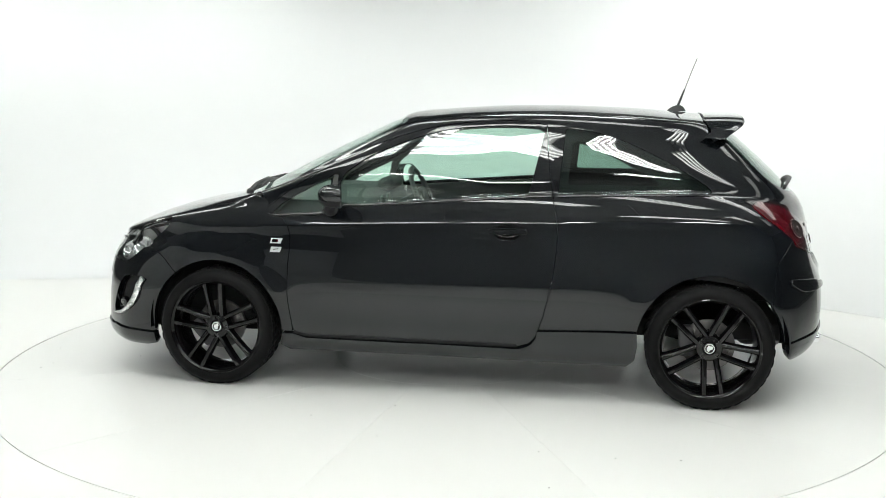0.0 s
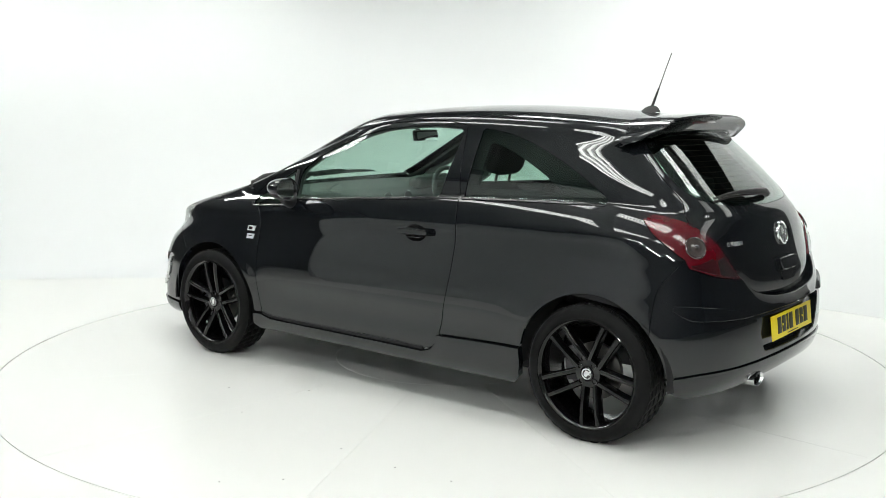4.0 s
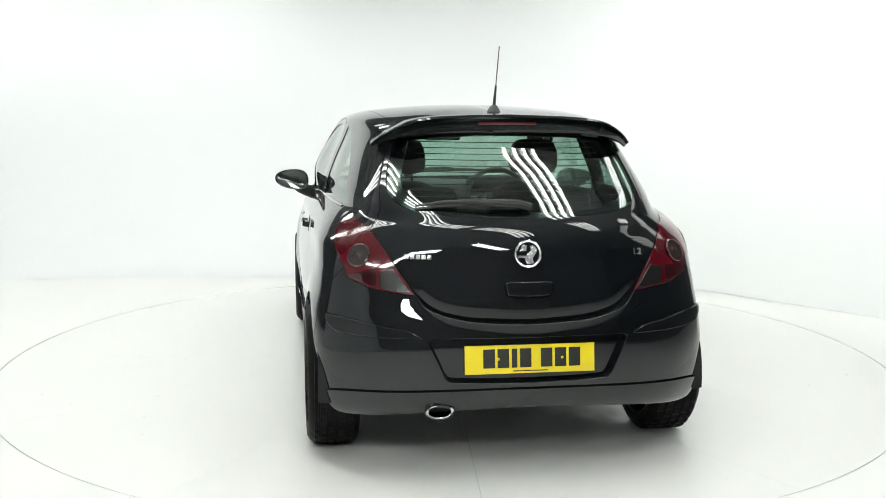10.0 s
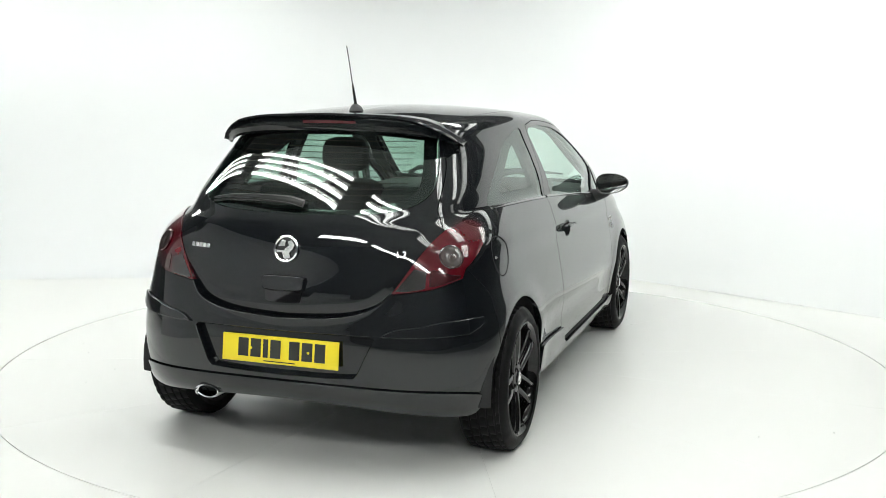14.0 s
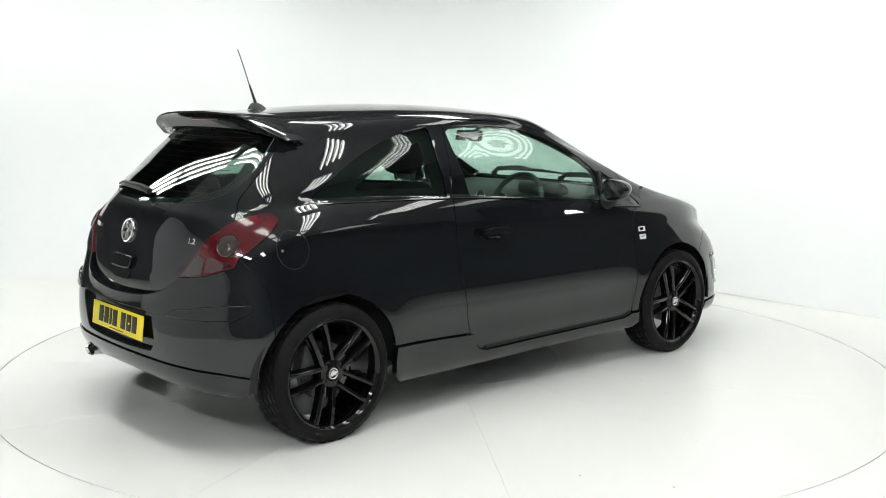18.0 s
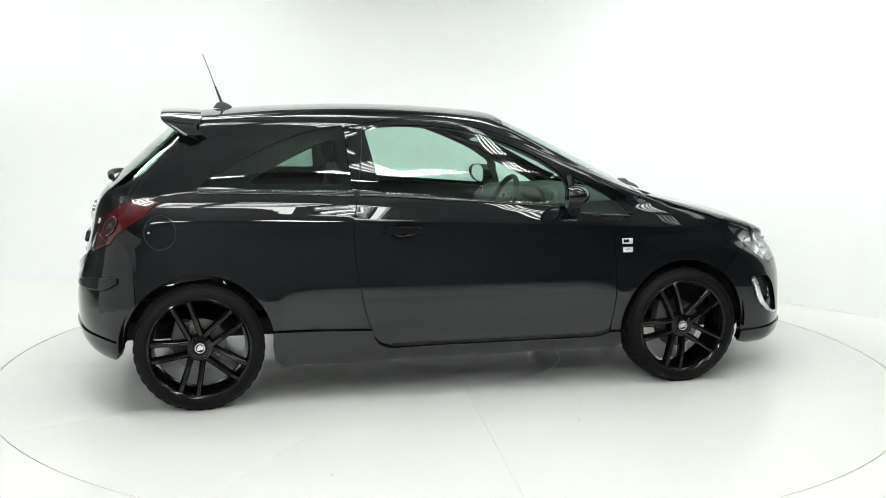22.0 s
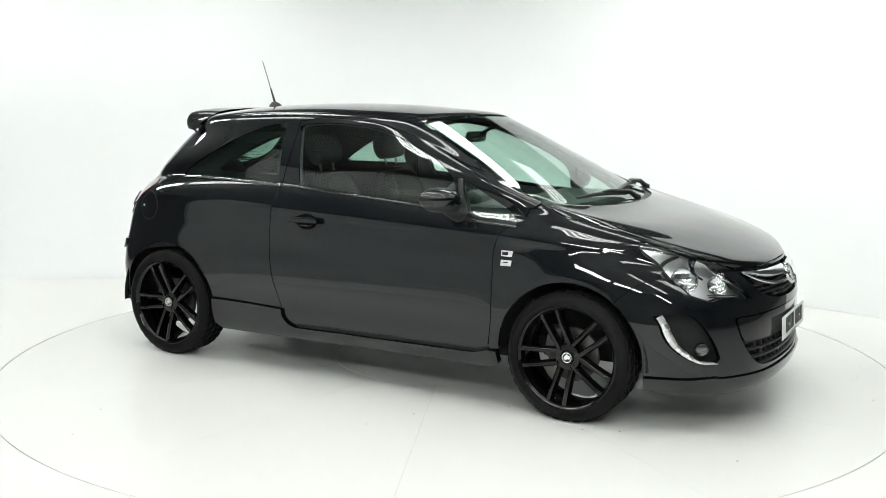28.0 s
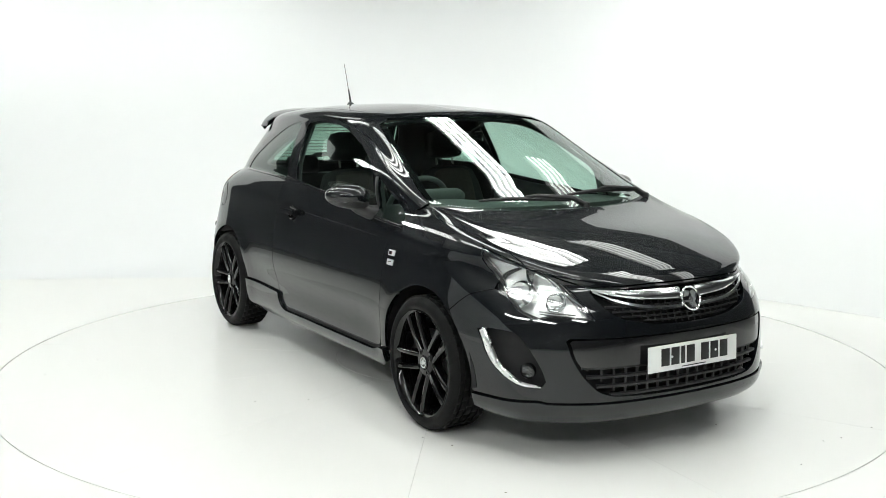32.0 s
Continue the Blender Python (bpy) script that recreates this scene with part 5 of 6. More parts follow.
    # printed border of the windscreen
    skin_bar("screen_border", "t", [(1.03, 0.655), (0.90, 0.638), (0.70, 0.606), (0.50, 0.573), (0.37, 0.545)], 0.034, 0.0005, -0.009, GLOSS_BLACK, car)
    skin_bar("screen_border", "t", [(0.41, 0.0), (0.40, 0.2), (0.372, 0.38), (0.345, 0.52)], 0.036, 0.0005, -0.0095, GLOSS_BLACK, car, None)
    # cowl and wipers
    panel("cowl_panel", skin_loop(("t", [(1.31, 0.0), (1.295, 0.2), (1.235, 0.44), (1.145, 0.60), (1.10, 0.69)]), ("t", [(1.035, 0.672), (1.09, 0.59), (1.18, 0.43), (1.235, 0.2), (1.25, 0.0)])), TRIM, car, whole=True, lift=-0.012, gap=0.0, depth=0.01, label="black plastic cowl below the windscreen")
    for tip, root, pivot in (((1.130, -0.455), (1.215, 0.03), (1.255, 0.10)), ((1.175, 0.015), (1.085, 0.545), (1.135, 0.60))):
        w = new("windscreen_wiper")
        w.parent = car
        tagged(w, label="black windscreen wiper at rest")
        pts = []
        for k in range(9):
            x, y = [a + (b - a) * k / 8 for a, b in zip(tip, root)]
            q = skin_pose("t", x, abs(y), 1 if y >= 0 else -1, 0.012)
            pts.append(q.translation)
        bm = bmesh.new()
        add_tube(bm, pts, 0.009, 8, [0.005, 0.007, 0.009, 0.010, 0.010, 0.010, 0.009, 0.007, 0.005])
        part("blade", bm, TRIM, w)
        pv = skin_pose("t", pivot[0], abs(pivot[1]), 1 if pivot[1] >= 0 else -1, 0.010).translation
        bm = bmesh.new()
        add_tube(bm, [pv, pv * 0.5 + pts[7] * 0.5 + Vector((0, 0, 0.022)), pts[5] + Vector((0, 0, 0.016)), pts[4] + Vector((0, 0, 0.008))], 0.009, 8, [0.016, 0.013, 0.009, 0.007])
        part("arm", bm, TRIM, w)
        bm = bmesh.new()
        add_lathe(bm, [(0.020, -0.01), (0.018, 0.012), (0.008, 0.018), (0.001, 0.018)], 16, Matrix.Translation(pv))
        bmesh.ops.recalc_face_normals(bm, faces=bm.faces)
        part("pivot_cap", bm, TRIM, w)


def rear_end():
    # spoiler: sections from the middle to the tip
    sp = new("spoiler")
    sp.parent = GATE
    tagged(sp, label="glossy black roof spoiler with a red stop lamp")
    # top and bottom edges fall towards the tips
    bm = bmesh.new()
    rows = []
    for y in (0.0, 0.08, 0.16, 0.24, 0.32, 0.385, 0.43, 0.47, 0.505, 0.535, 0.556, 0.568):
        top = float(np.interp(y, (0, 0.22, 0.32, 0.387, 0.43, 0.458, 0.50, 0.535, 0.568), (1.436, 1.430, 1.424, 1.414, 1.402, 1.388, 1.366, 1.342, 1.312)))
        low = float(np.interp(y, (0, 0.30, 0.45, 0.53, 0.572), (1.345, 1.342, 1.330, 1.308, 1.286)))
        dx = 0.012 * (y / 0.568) ** 2 + 0.105 * max(0.0, (y - 0.42) / 0.148) ** 2
        h = top - low
        fore = 1.0 - 0.75 * max(0.0, (y - 0.45) / 0.118)
        rows.append([(x + dx if k not in (0, 9) else -1.40 + dx + (x + 1.40) * (fore if k == 0 else fore ** 1.3), y, low + f * h) for k, (x, f) in enumerate((
            (-1.225, 0.96), (-1.32, 1.0), (-1.39, 1.0), (-1.420, 0.96), (-1.424, 0.86), (-1.398, 0.72), (-1.384, 0.52), (-1.372, 0.14), (-1.352, 0.0), (-1.25, 0.42)))])
    prof = rows[0]
    pts = [[(x, -y, z) for x, y, z in r] for r in rows[:0:-1]] + rows
    vr = [[bm.verts.new(q) for q in r] for r in pts]
    n = len(prof)
    for a, b in zip(vr, vr[1:]):
        for k in range(n):
            bm.faces.new((a[k], a[(k + 1) % n], b[(k + 1) % n], b[k]))
    bm.faces.new(vr[0])
    bm.faces.new(vr[-1][::-1])
    bmesh.ops.recalc_face_normals(bm, faces=bm.faces)
    part("wing_blade", bm, PAINT, sp, "", 38)
    bm = bmesh.new()
    add_box(bm, (0.012, 0.252, 0.017), pose(-1.384, 0, 1.396, 0, -6, 0), bevel=0.003)
    part("stop_lamp", bm, RED_LENS, sp, "red high-level stop lamp")
    # emblem, badges
    emblem(skin_pose("r", 0.0, 0.896, 1, 0.0), 0.0555, GATE, "rear_emblem")
    for k in range(5):
        m = skin_pose("r", 0.470 - 0.0215 * k, 0.884, 1, 0.002)
        bm = bmesh.new()
        add_box(bm, (0.017, 0.018, 0.004), m, bevel=0.0012)
        part("name_bar", bm, SATIN, GATE, "small chrome name badge" if k == 0 else "")
    text_mesh("1.2", 0.036, 0.0016, SATIN, GATE, skin_pose("r", 0.468, 0.889, -1, 0.002), "engine_badge")
    # handle, and a flat black patch standing in for the shaded hollow below it
    panel("gate_handle", skin_loop(("r", [(0, 0.786), (0.06, 0.786), (0.088, 0.783)]), ("r", [(0.090, 0.775), (0.084, 0.742)]), ("r", [(0.078, 0.738), (0.04, 0.735), (0, 0.735)])), PAINT, GATE, whole=True, lift=0.020, gap=0.0, depth=0.022, edge=0.006, grid=0.015)
    panel("hollow_shade_patch", skin_loop(("r", [(0, 0.736), (0.04, 0.736), (0.080, 0.739)]), ("r", [(0.082, 0.732), (0.076, 0.695)]), ("r", [(0.068, 0.690), (0.04, 0.688), (0, 0.688)])), GLOSS_BLACK, GATE, whole=True, lift=0.002, gap=0.0, depth=0.004, grid=0.015)
    # wiper
    w = new("rear_wiper")
    w.parent = GATE
    tagged(w, label="black rear wiper arm at rest")
    pts = [skin_pose("r", abs(y), z, 1 if y >= 0 else -1, l).translation for y, z, l in ((-0.03, 1.062, 0.012), (0.02, 1.065, 0.030), (0.12, 1.068, 0.034), (0.22, 1.072, 0.030), (0.32, 1.074, 0.022), (0.42, 1.066, 0.012))]
    bm = bmesh.new()
    add_tube(bm, pts, 0.014, 8, [0.017, 0.016, 0.013, 0.010, 0.007, 0.004])
    part("arm", bm, TRIM, w)
    bm = bmesh.new()
    add_tube(bm, [p - Vector((0, 0, 0.014)) for p in pts[1:]], 0.005, 6)
    part("blade", bm, TRIM, w)
    number_plate(Matrix.Translation((-1.857, 0, 0.494)) @ Matrix(((0, 0, -1), (-1, 0, 0), (0, 1, 0))).to_4x4() @ pose(0, 0, 0, -7), YELLOW, car, "yellow rear number plate with dark bars")
    # exhaust: oval bright tip
    ex = new("exhaust")
    ex.parent = car
    tagged(ex, label="oval steel exhaust tip")
    bm = bmesh.new()
    m = Matrix.Translation((-1.835, 0.352, 0.287)) @ pose(0, 0, 0, 0, -90, 0) @ Matrix.Diagonal((0.52, 1, 1, 1))
    add_lathe(bm, [(0.045, 0.0), (0.050, -0.002), (0.0565, 0.010), (0.0575, 0.0), (0.055, -0.22), (0.042, -0.22), (0.046, -0.02)], 40, m, closed=True)
    bmesh.ops.recalc_face_normals(bm, faces=bm.faces)
    part("tip", bm, CHROME, ex, "polished oval exhaust tip")
    bm = bmesh.new()
    add_lathe(bm, [(0.001, -0.12), (0.050, -0.12)], 24, m)
    part("bore", bm, DARK, ex)
    bm = bmesh.new()
    add_tube(bm, [(-1.62, 0.352, 0.285), (-1.40, 0.33, 0.27), (-0.9, 0.12, 0.25), (0.6, 0.05, 0.24)], 0.028, 10)
    part("pipe", bm, STEEL, ex)
    bm = bmesh.new()
    add_box(bm, (0.24, 0.46, 0.14), pose(-1.55, 0.18, 0.30), bevel=0.05, seg=4)
    part("silencer", bm, STEEL, ex)
    # tail lamps: round clear lens, dark lower corner, bright rib
    for s, lamp in zip((1, -1), TAIL_LAMPS):
        m = skin_pose("r", 0.652, 0.882, s, 0.004)
        bm = bmesh.new()
        add_lathe(bm, [(0.050, 0.0), (0.048, 0.004), (0.045, 0.005), (0.043, 0.003)], 36, m)
        bmesh.ops.recalc_face_normals(bm, faces=bm.faces)
        part("lamp_ring", bm, RED_LENS_DARK, lamp)
        bm = bmesh.new()
        add_lathe(bm, [(0.001, 0.003), (0.012, 0.004), (0.016, 0.002), (0.030, 0.0035), (0.044, 0.004)], 36, m)
        bmesh.ops.recalc_face_normals(bm, faces=bm.faces)
        part("reversing_lamp", bm, CLEAR_DARK, lamp, "round clear reversing lamp")
        bm = bmesh.new()
        add_lathe(bm, [(0.001, 0.007), (0.006, 0.006), (0.011, 0.003)], 18, m)
        part("bulb", bm, CLEAR_DARK, lamp)
    smoke = panel("smoked_corner", skin_loop(("r", [(0.458, 0.748), (0.500, 0.805), (0.525, 0.838)]), ("r", [(0.575, 0.825), (0.575, 0.765)]), ("r", [(0.56, 0.758), (0.50, 0.748)])), SMOKE_LENS, None, lift=0.006, gap=0.002, depth=0.006, grid=0.015)
    low = panel("lower_lens", skin_loop(("r", [(0.588, 0.772), (0.590, 0.832), (0.63, 0.826), (0.665, 0.815), (0.692, 0.812)]), ("r", [(0.690, 0.800), (0.655, 0.786), (0.605, 0.770)])), RED_LENS_DARK, None, lift=0.006, gap=0.001, depth=0.006, grid=0.015)
    for a, b, lamp in zip(smoke, low, TAIL_LAMPS):
        a.parent = b.parent = lamp
    # rear window: dark printed border and heating lines
    skin_bar("glass_border", "r", [(0.0, 1.040), (0.25, 1.046), (0.40, 1.060)], 0.030, 0.0005, -0.006, GLOSS_BLACK, GATE, None)
    skin_bar("glass_border", "r", [(0.36, 1.055), (0.44, 1.075), (0.490, 1.12), (0.487, 1.19), (0.455, 1.29), (0.438, 1.34)], 0.055, 0.0005, -0.0065, GLOSS_BLACK, GATE)
    skin_bar("glass_border", "r", [(0.0, 1.362), (0.25, 1.356), (0.42, 1.340)], 0.040, 0.0005, -0.007, GLOSS_BLACK, GATE, None)
    for k in range(11):
        z = 1.085 + 0.0235 * k
        skin_bar("heater_line", "r", [(0.0, z), (0.22, z + 0.001), (0.43 - 0.004 * k, z + 0.003)], 0.0007, 0.0004, -0.0055, HEATER, GATE, None, "", None, 0.05)



def flanks():
    # door handles
    dish("handle_dish", -0.262, 0.843, 0.0685, 0.0425, 0.030, GLOSS_BLACK, DOORS)
    skin_bar("door_handle", "s", [(-0.358, 0.848), (-0.33, 0.849), (-0.26, 0.850), (-0.20, 0.849), (-0.172, 0.848)], 0.034, 0.028, 0.010, PAINT, DOORS, True, "body-coloured door handle", (0.75, 1.0, 1.0, 1.0, 0.7))
    skin_bar("handle_trim", "s", [(-0.352, 0.8635), (-0.26, 0.866), (-0.18, 0.8635)], 0.006, 0.008, 0.030, PAINT, DOORS)
    # lock on the driver's door
    bm = bmesh.new()
    add_lathe(bm, [(0.008, 0.0), (0.008, 0.003), (0.001, 0.0035)], 16, skin_pose("s", -0.345, 0.849, -1, 0.029))
    bmesh.ops.recalc_face_normals(bm, faces=bm.faces)
    part("lock_cylinder", bm, SATIN, DOORS[1])
    # dark strip standing in for the shaded gap above the sill skirt
    skin_bar("sill_gap_strip", "s", [(0.835, 0.300), (0.767, 0.284), (0.6, 0.281), (0.0, 0.279), (-0.32, 0.276)], 0.016, 0.003, 0.002, DARK, DOORS)
    # belt mouldings
    skin_bar("belt_moulding", "s", [(0.955, 0.893), (0.70, 0.912), (0.60, 0.948), (0.471, 0.957), (0.187, 0.979), (-0.098, 0.999), (-0.35, 1.017), (-0.47, 1.022)], 0.013, 0.005, 0.0, GLOSS_BLACK, DOORS)
    skin_bar("belt_moulding", "s", [(-0.50, 1.022), (-0.826, 1.032), (-1.116, 1.036), (-1.24, 1.036)], 0.012, 0.004, 0.0, GLOSS_BLACK, car)
    skin_bar("window_bar", "s", [(0.628, 1.108), (0.640, 1.03), (0.672, 0.935)], 0.026, 0.006, -0.003, TRIM, DOORS)
    # wing badges
    for s in (1, -1):
        for z, w, mat, inner in ((0.768, 0.060, BADGE, True), (0.724, 0.056, BADGE, False)):
            m = skin_pose("s", 0.927, z, s, 0.0)
            bm = bmesh.new()
            sl = 0.006
            add_prism(bm, [(-w / 2 - sl * s * 0.5, -0.014), (w / 2 - sl * s * 0.5 - 0.004, -0.014), (w / 2 + sl * 0.5, 0.014), (-w / 2 + sl * 0.5, 0.014)], -0.002, 0.0045, m)
            b = part("wing_badge", bm, mat, car, "small bright badge on the wing")
            if inner:
                bm = bmesh.new()
                add_box(bm, (0.030, 0.016, 0.002), m @ pose(-0.006, 0, 0.005))
                part("badge_field", bm, GLOSS_BLACK, b)
                bm = bmesh.new()
                add_box(bm, (0.008, 0.012, 0.002), m @ pose(0.006, 0, 0.006))
                part("badge_mark", bm, RED_LENS, b)
            else:
                bm = bmesh.new()
                add_box(bm, (0.026, 0.004, 0.002), m @ pose(0.0, 0.002, 0.0045, 0, 0, 8))
                part("badge_mark", bm, TRIM, b)
    # mirrors
    for s, d in zip((1, -1), DOORS):
        mir = new("door_mirror")
        mir.parent = d
        tagged(mir, label="glossy black door mirror")
        us, vs = 32, 12

        def ear(f, x, a, q):
            """A point of the mirror's outline family: size f, station x forwards, angle a."""
            y = (0.100 + 0.010 * math.cos(a)) * f * math.copysign(abs(math.cos(a)) ** 0.85, math.cos(a))
            z = 0.060 * f * math.copysign(abs(math.sin(a)) ** 0.85, math.sin(a)) * (1 - 0.14 * math.cos(a))
            return (0.585 + x - 0.24 * y, s * (0.870 + y), 1.010 + z + 0.008 * math.cos(a) - q)
        bm = bmesh.new()
        rows = []
        for f, x in ((0.90, -0.006), (0.93, -0.016), (0.97, -0.018), (1.0, -0.012), (1.0, 0.006), (0.985, 0.028), (0.93, 0.050), (0.84, 0.068), (0.70, 0.083), (0.50, 0.094), (0.25, 0.101), (0.02, 0.103)):
            rows.append([bm.verts.new(ear(f, x, 2 * math.pi * k / us, 0)) for k in range(us)])
        for a, b in zip(rows, rows[1:]):
            for k in range(us):
                bm.faces.new((a[k], a[(k + 1) % us], b[(k + 1) % us], b[k]))
        bm.faces.new(rows[-1])
        bmesh.ops.recalc_face_normals(bm, faces=bm.faces)
        bm.verts.index_update()
        low = [f for f in bm.faces if f.calc_center_median().z < 0.992]
        cup = bmesh.new()
        seen = {}
        for f in low:
            for v in f.verts:
                if v.index not in seen:
                    seen[v.index] = cup.verts.new(v.co)
            cup.faces.new([seen[v.index] for v in f.verts])
        bmesh.ops.delete(bm, geom=low, context="FACES")
        part("mirror_shell", bm, PAINT, mir, "", 60)
        part("mirror_cup", cup, TRIM, mir, "black plastic lower cup", 60)
        bm = bmesh.new()
        bm.faces.new([bm.verts.new(ear(0.90, -0.007, 2 * math.pi * k / us, 0)) for k in range(us)])
        bm.faces.new([bm.verts.new(ear(0.90, -0.003, 2 * math.pi * k / us, 0)) for k in range(us)])
        bmesh.ops.recalc_face_normals(bm, faces=bm.faces)
        part("mirror_glass", bm, MIRROR, mir, "silvered mirror glass")
        bm = bmesh.new()
        add_tube(bm, [(0.655, s * 0.725, 0.925), (0.645, s * 0.785, 0.935), (0.630, s * 0.835, 0.955), (0.622, s * 0.85, 0.975)], 0.03, 12, [0.042, 0.036, 0.030, 0.034])
        part("mirror_foot", bm, TRIM, mir)
    # fuel flap on the right
    ring = [skin_uv("s", -1.425 + 0.073 * math.cos(a), 0.862 + 0.080 * math.sin(a)) for a in np.linspace(0, 2 * math.pi, 41)]
    p = skin_at(np.array(ring)) * (1, -1, 1)
    n = skin_at(np.array(ring), SKIN_N) * (1, -1, 1)
    bm = bmesh.new()
    add_tube(bm, [Vector(q) for q in p[:-1]] + [Vector(p[0])], 0.0022, 6)
    part("fuel_flap_joint", bm, DARK, car)
    bm = bmesh.new()
    add_lathe(bm, [(0.007, 0.0), (0.006, 0.003), (0.001, 0.0035)], 14, skin_pose("s", -1.475, 0.862, -1))
    part("fuel_lock", bm, SATIN, car)
    # aerial
    ae = new("aerial")
    ae.parent = car
    tagged(ae, label="black whip aerial on the roof")
    bm = bmesh.new()
    rows = []
    for k, (x0, x1, w, z) in enumerate(((-1.155, -1.050, 0.030, 1.437), (-1.150, -1.056, 0.026, 1.447), (-1.140, -1.075, 0.018, 1.461), (-1.128, -1.098, 0.009, 1.470))):
        rows.append([bm.verts.new(((x0 + x1) / 2 + (x1 - x0) / 2 * math.cos(a), w * math.sin(a), z)) for a in np.linspace(0, 2 * math.pi, 25)[:-1]])
    for a, b in zip(rows, rows[1:]):
        for k in range(24):
            bm.faces.new((a[k], a[(k + 1) % 24], b[(k + 1) % 24], b[k]))
    bm.faces.new(rows[-1])
    bmesh.ops.recalc_face_normals(bm, faces=bm.faces)
    part("aerial_foot", bm, TRIM, ae)
    bm = bmesh.new()
    add_tube(bm, [(-1.108, 0, 1.462), (-1.122, 0, 1.50), (-1.142, 0, 1.555)], 0.006, 8, [0.0075, 0.0065, 0.0045])
    part("aerial_base", bm, TRIM, ae)
    bm = bmesh.new()
    add_tube(bm, [(-1.142, 0, 1.553), (-1.172, 0, 1.64), (-1.203, 0, 1.723)], 0.0024, 6)
    part("aerial_rod", bm, HALL_METAL, ae)
    # roof ditch strips
    skin_bar("roof_strip", "t", [(0.27, 0.497), (0.1, 0.5025), (-0.4, 0.508), (-0.9, 0.490), (-1.15, 0.462), (-1.24, 0.440)], 0.012, 0.003, -0.006, TRIM, car, True, "black strip in the roof joint")


CLEAR_DARK = material("clear_lamp", (0.035, 0.026, 0.025), rough=0.2, metal=0.0, coat=0.6, vary=0.4, vary_size=60)
HEATER = material("heater_print", (0.05, 0.035, 0.025), rough=0.5)
MIRROR = material("mirror_silver", (0.88, 0.89, 0.90), rough=0.015, metal=1.0)
front_end()
rear_end()
flanks()


# ---- cabin ----
def seat_block(name, size, m, mat, parent, bevel=0.05, waist=0.0):
    bm = bmesh.new()
    bmesh.ops.create_cube(bm, size=1.0)
    bmesh.ops.subdivide_edges(bm, edges=bm.edges, cuts=4, use_grid_fill=True)
    for v in bm.verts:
        c = v.co * 2
        # pillow: squash the corners of the cube towards a rounded block
        k = 1 - 0.10 * (abs(c.x) ** 4 * abs(c.y) ** 4 + abs(c.y) ** 4 * abs(c.z) ** 4 + abs(c.x) ** 4 * abs(c.z) ** 4)
        v.co = Vector((c.x * k * size[0] / 2, c.y * k * size[1] / 2 * (1 - waist * max(0, c.z)), c.z * k * size[2] / 2))
    bmesh.ops.transform(bm, matrix=m, verts=bm.verts)
    return part(name, bm, mat, parent, "", 70)


def front_seat(y):
    s = new("front_seat")
    s.parent = car
    tagged(s, label="dark fabric front seat with a headrest")
    seat_block("seat_base", (0.52, 0.50, 0.16), pose(-0.02, y, 0.50, 0, -6), FABRIC, s)
    seat_block("seat_back", (0.14, 0.46, 0.57), pose(-0.352, y, 0.795, 0, -18), FABRIC, s, waist=0.14)
    seat_block("seat_centre", (0.05, 0.28, 0.50), pose(-0.30, y, 0.82, 0, -18), FABRIC_PATTERN, s)
    bm = bmesh.new()
    for q in (-1, 1):
        add_tube(bm, [(-0.455, y + q * 0.06, 1.08), (-0.475, y + q * 0.06, 1.16)], 0.007, 8)
    part("headrest_posts", bm, STEEL, s)
    seat_block("headrest", (0.10, 0.25, 0.17), pose(-0.478, y, 1.205, 0, -14), FABRIC, s, waist=0.14)


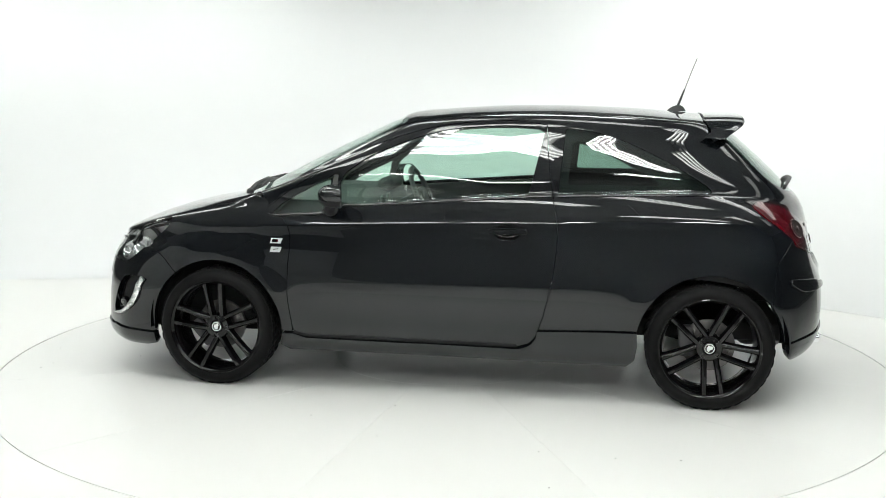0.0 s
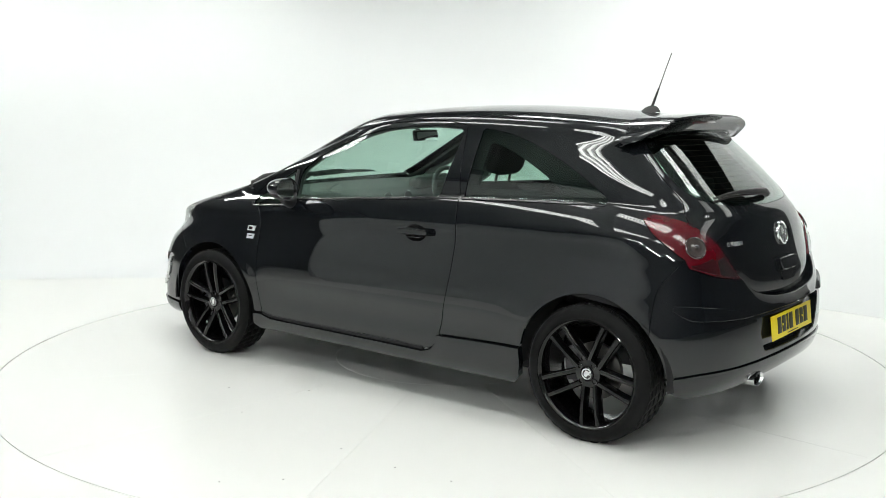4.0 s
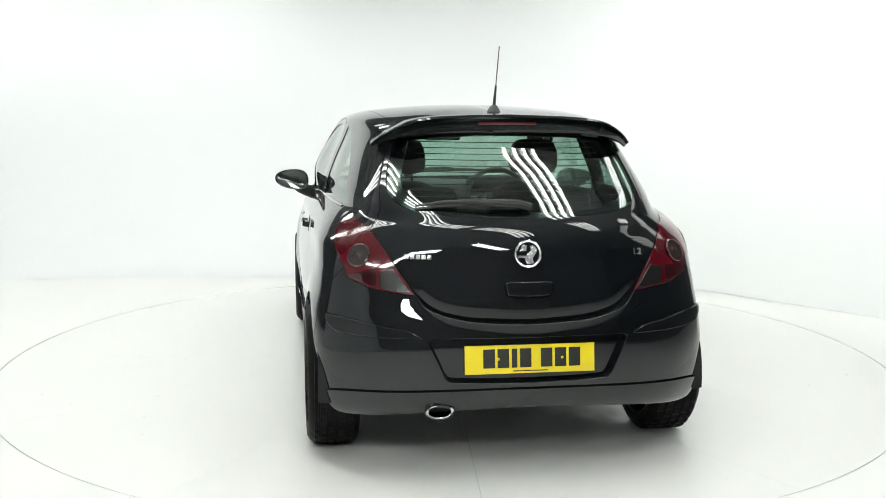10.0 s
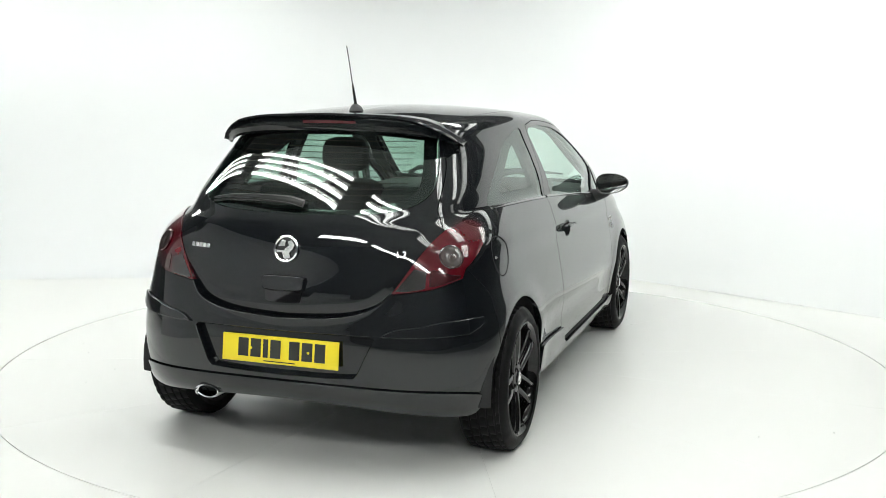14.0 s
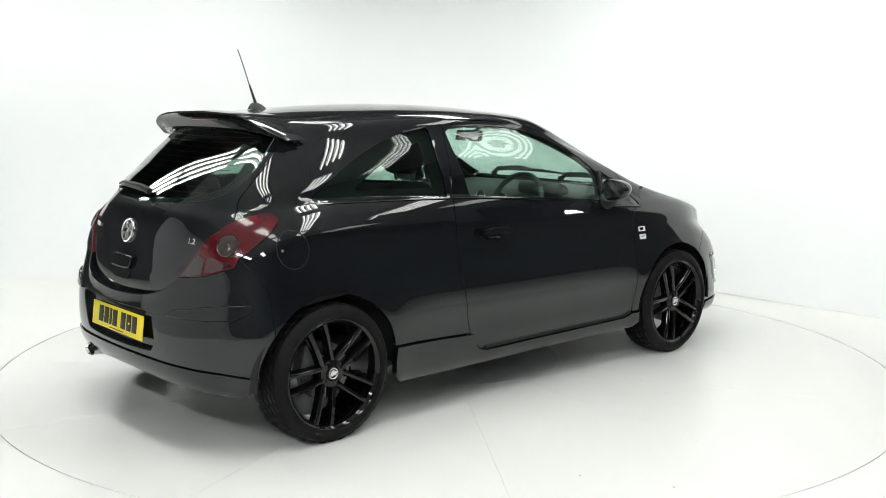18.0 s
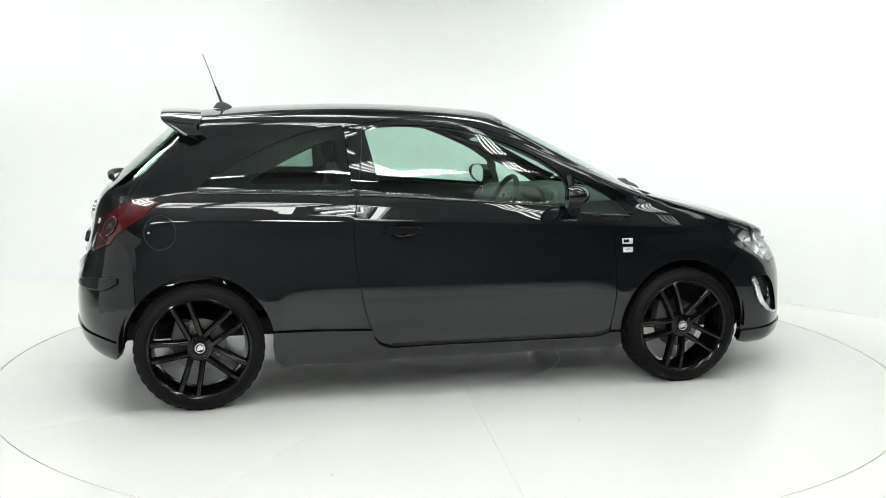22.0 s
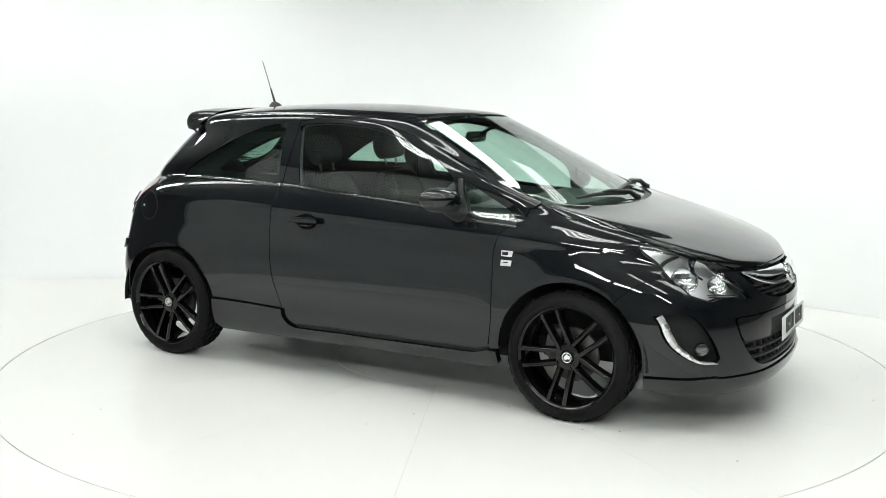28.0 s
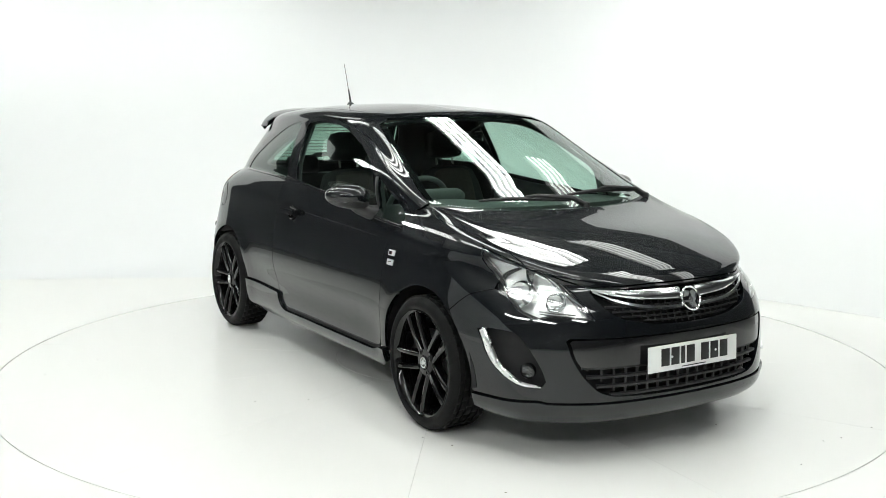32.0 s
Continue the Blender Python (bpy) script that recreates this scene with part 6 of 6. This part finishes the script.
def cabin():
    front_seat(0.345)
    front_seat(-0.345)
    b = new("rear_seat")
    b.parent = car
    tagged(b, label="dark fabric rear bench")
    seat_block("bench_base", (0.50, 1.16, 0.16), pose(-0.85, 0, 0.50, 0, -6), FABRIC, b)
    for y in (0.30, -0.30):
        seat_block("bench_back", (0.14, 0.58, 0.52), pose(-1.12, y, 0.74, 0, -20), FABRIC, b)
        seat_block("bench_headrest", (0.09, 0.22, 0.13), pose(-1.24, y, 1.045, 0, -16), FABRIC, b)
    bm = bmesh.new()
    add_box(bm, (0.42, 1.10, 0.025), pose(-1.42, 0, 0.955), bevel=0.008)
    part("parcel_shelf", bm, CABIN, car)
    # dash
    d = new("dashboard")
    d.parent = car
    tagged(d, label="dark grey dashboard with round vents")
    bm = bmesh.new()
    prof = [(0.52, 0.60), (0.50, 0.78), (0.53, 0.90), (0.60, 0.955), (0.70, 0.965), (0.90, 0.965), (1.10, 0.972), (1.12, 0.90), (0.85, 0.55)]
    rows = []
    for y in np.linspace(-0.66, 0.66, 27):
        bulge = 0.020 * math.exp(-((y + 0.36) / 0.16) ** 2)
        arc_x = -0.10 * (abs(y) / 0.66) ** 2
        rows.append([bm.verts.new((x + (arc_x if x > 0.8 else arc_x * 0.3), y, z + (bulge if 0.85 < z and x < 0.8 else 0))) for x, z in prof])
    n = len(prof)
    for a, c in zip(rows, rows[1:]):
        for k in range(n):
            bm.faces.new((a[k], a[(k + 1) % n], c[(k + 1) % n], c[k]))
    bm.faces.new(rows[0])
    bm.faces.new(rows[-1][::-1])
    bmesh.ops.recalc_face_normals(bm, faces=bm.faces)
    part("dash_top", bm, CABIN, d, "", 60)
    bm = bmesh.new()
    add_box(bm, (0.10, 0.34, 0.08), pose(0.58, -0.36, 0.985, 0, 12), bevel=0.035, seg=4)
    part("binnacle", bm, CABIN, d)
    for y in (0.60, 0.10, -0.08, -0.60):
        bm = bmesh.new()
        m = pose(0.535, y, 0.905, 0, -80, 0)
        add_lathe(bm, [(0.038, 0.0), (0.040, 0.012), (0.034, 0.014), (0.032, 0.004), (0.001, 0.004)], 24, m)
        bmesh.ops.recalc_face_normals(bm, faces=bm.faces)
        v = part("air_vent", bm, CABIN, d)
        bm = bmesh.new()
        add_lathe(bm, [(0.040, 0.010), (0.0425, 0.014), (0.038, 0.0155), (0.036, 0.012)], 24, m)
        bmesh.ops.recalc_face_normals(bm, faces=bm.faces)
        part("vent_ring", bm, SATIN, d)
    bm = bmesh.new()
    add_box(bm, (0.03, 0.18, 0.14), pose(0.525, 0.01, 0.80, 0, -8), bevel=0.01)
    part("centre_panel", bm, GLOSS_BLACK, d)
    bm = bmesh.new()
    add_box(bm, (0.9, 0.22, 0.22), pose(0.15, 0, 0.45), bevel=0.04)
    part("tunnel", bm, CABIN, d)
    # steering wheel, right-hand drive
    sw = new("steering_wheel")
    sw.parent = car
    tagged(sw, label="dark three-spoke steering wheel on the right-hand side")
    m = pose(0.37, -0.345, 0.905, 0, -66, 0)
    bm = bmesh.new()
    add_lathe(bm, [(0.185 + 0.015 * math.cos(a), 0.015 * math.sin(a)) for a in np.linspace(0, 2 * math.pi, 13)[:-1]], 40, m, closed=True)
    bmesh.ops.recalc_face_normals(bm, faces=bm.faces)
    part("wheel_rim", bm, CABIN, sw)
    bm = bmesh.new()
    add_box(bm, (0.12, 0.15, 0.04), m @ pose(0, 0, -0.005), bevel=0.018, seg=3)
    part("boss", bm, CABIN, sw)
    for a in (0, 90, 270):
        bm = bmesh.new()
        add_box(bm, (0.14, 0.035, 0.018), m @ pose(0, 0, 0, 0, 0, a) @ pose(-0.115, 0, -0.006), bevel=0.006)
        part("wheel_spoke", bm, SATIN if a else CABIN, sw)
    bm = bmesh.new()
    add_tube(bm, [m @ Vector((0, 0, -0.02)), m @ Vector((0, 0, -0.22))], 0.04, 12)
    part("column", bm, CABIN, sw)
    # inner mirror
    im = new("interior_mirror")
    im.parent = car
    tagged(im, label="black interior mirror under the windscreen")
    bm = bmesh.new()
    add_box(bm, (0.03, 0.21, 0.062), pose(0.33, 0, 1.285, 0, 12), bevel=0.012, seg=3)
    part("mirror_case", bm, GLOSS_BLACK, im)
    bm = bmesh.new()
    add_box(bm, (0.004, 0.19, 0.05), pose(0.312, 0, 1.281, 0, 12), bevel=0.001)
    part("mirror_face", bm, MIRROR, im)
    bm = bmesh.new()
    add_tube(bm, [(0.345, 0, 1.29), (0.40, 0, 1.325), (0.47, 0, 1.352)], 0.010, 8)
    part("mirror_stem", bm, GLOSS_BLACK, im)


cabin()


# ---- motion: turntable and car go round together at one steady rate ----
def motions():
    rows = [(t, pose(0, 0, 0, 0, 0, TURN_START + TURN_RATE * t)) for t in range(0, 33, 2)]
    walk(bpy.data.objects["turntable"], rows)
    walk(car, rows)


for child in car.children:
    child.matrix_basis = Matrix.Translation((-AXIS_X, -AXIS_Y, 0)) @ child.matrix_basis
motions()
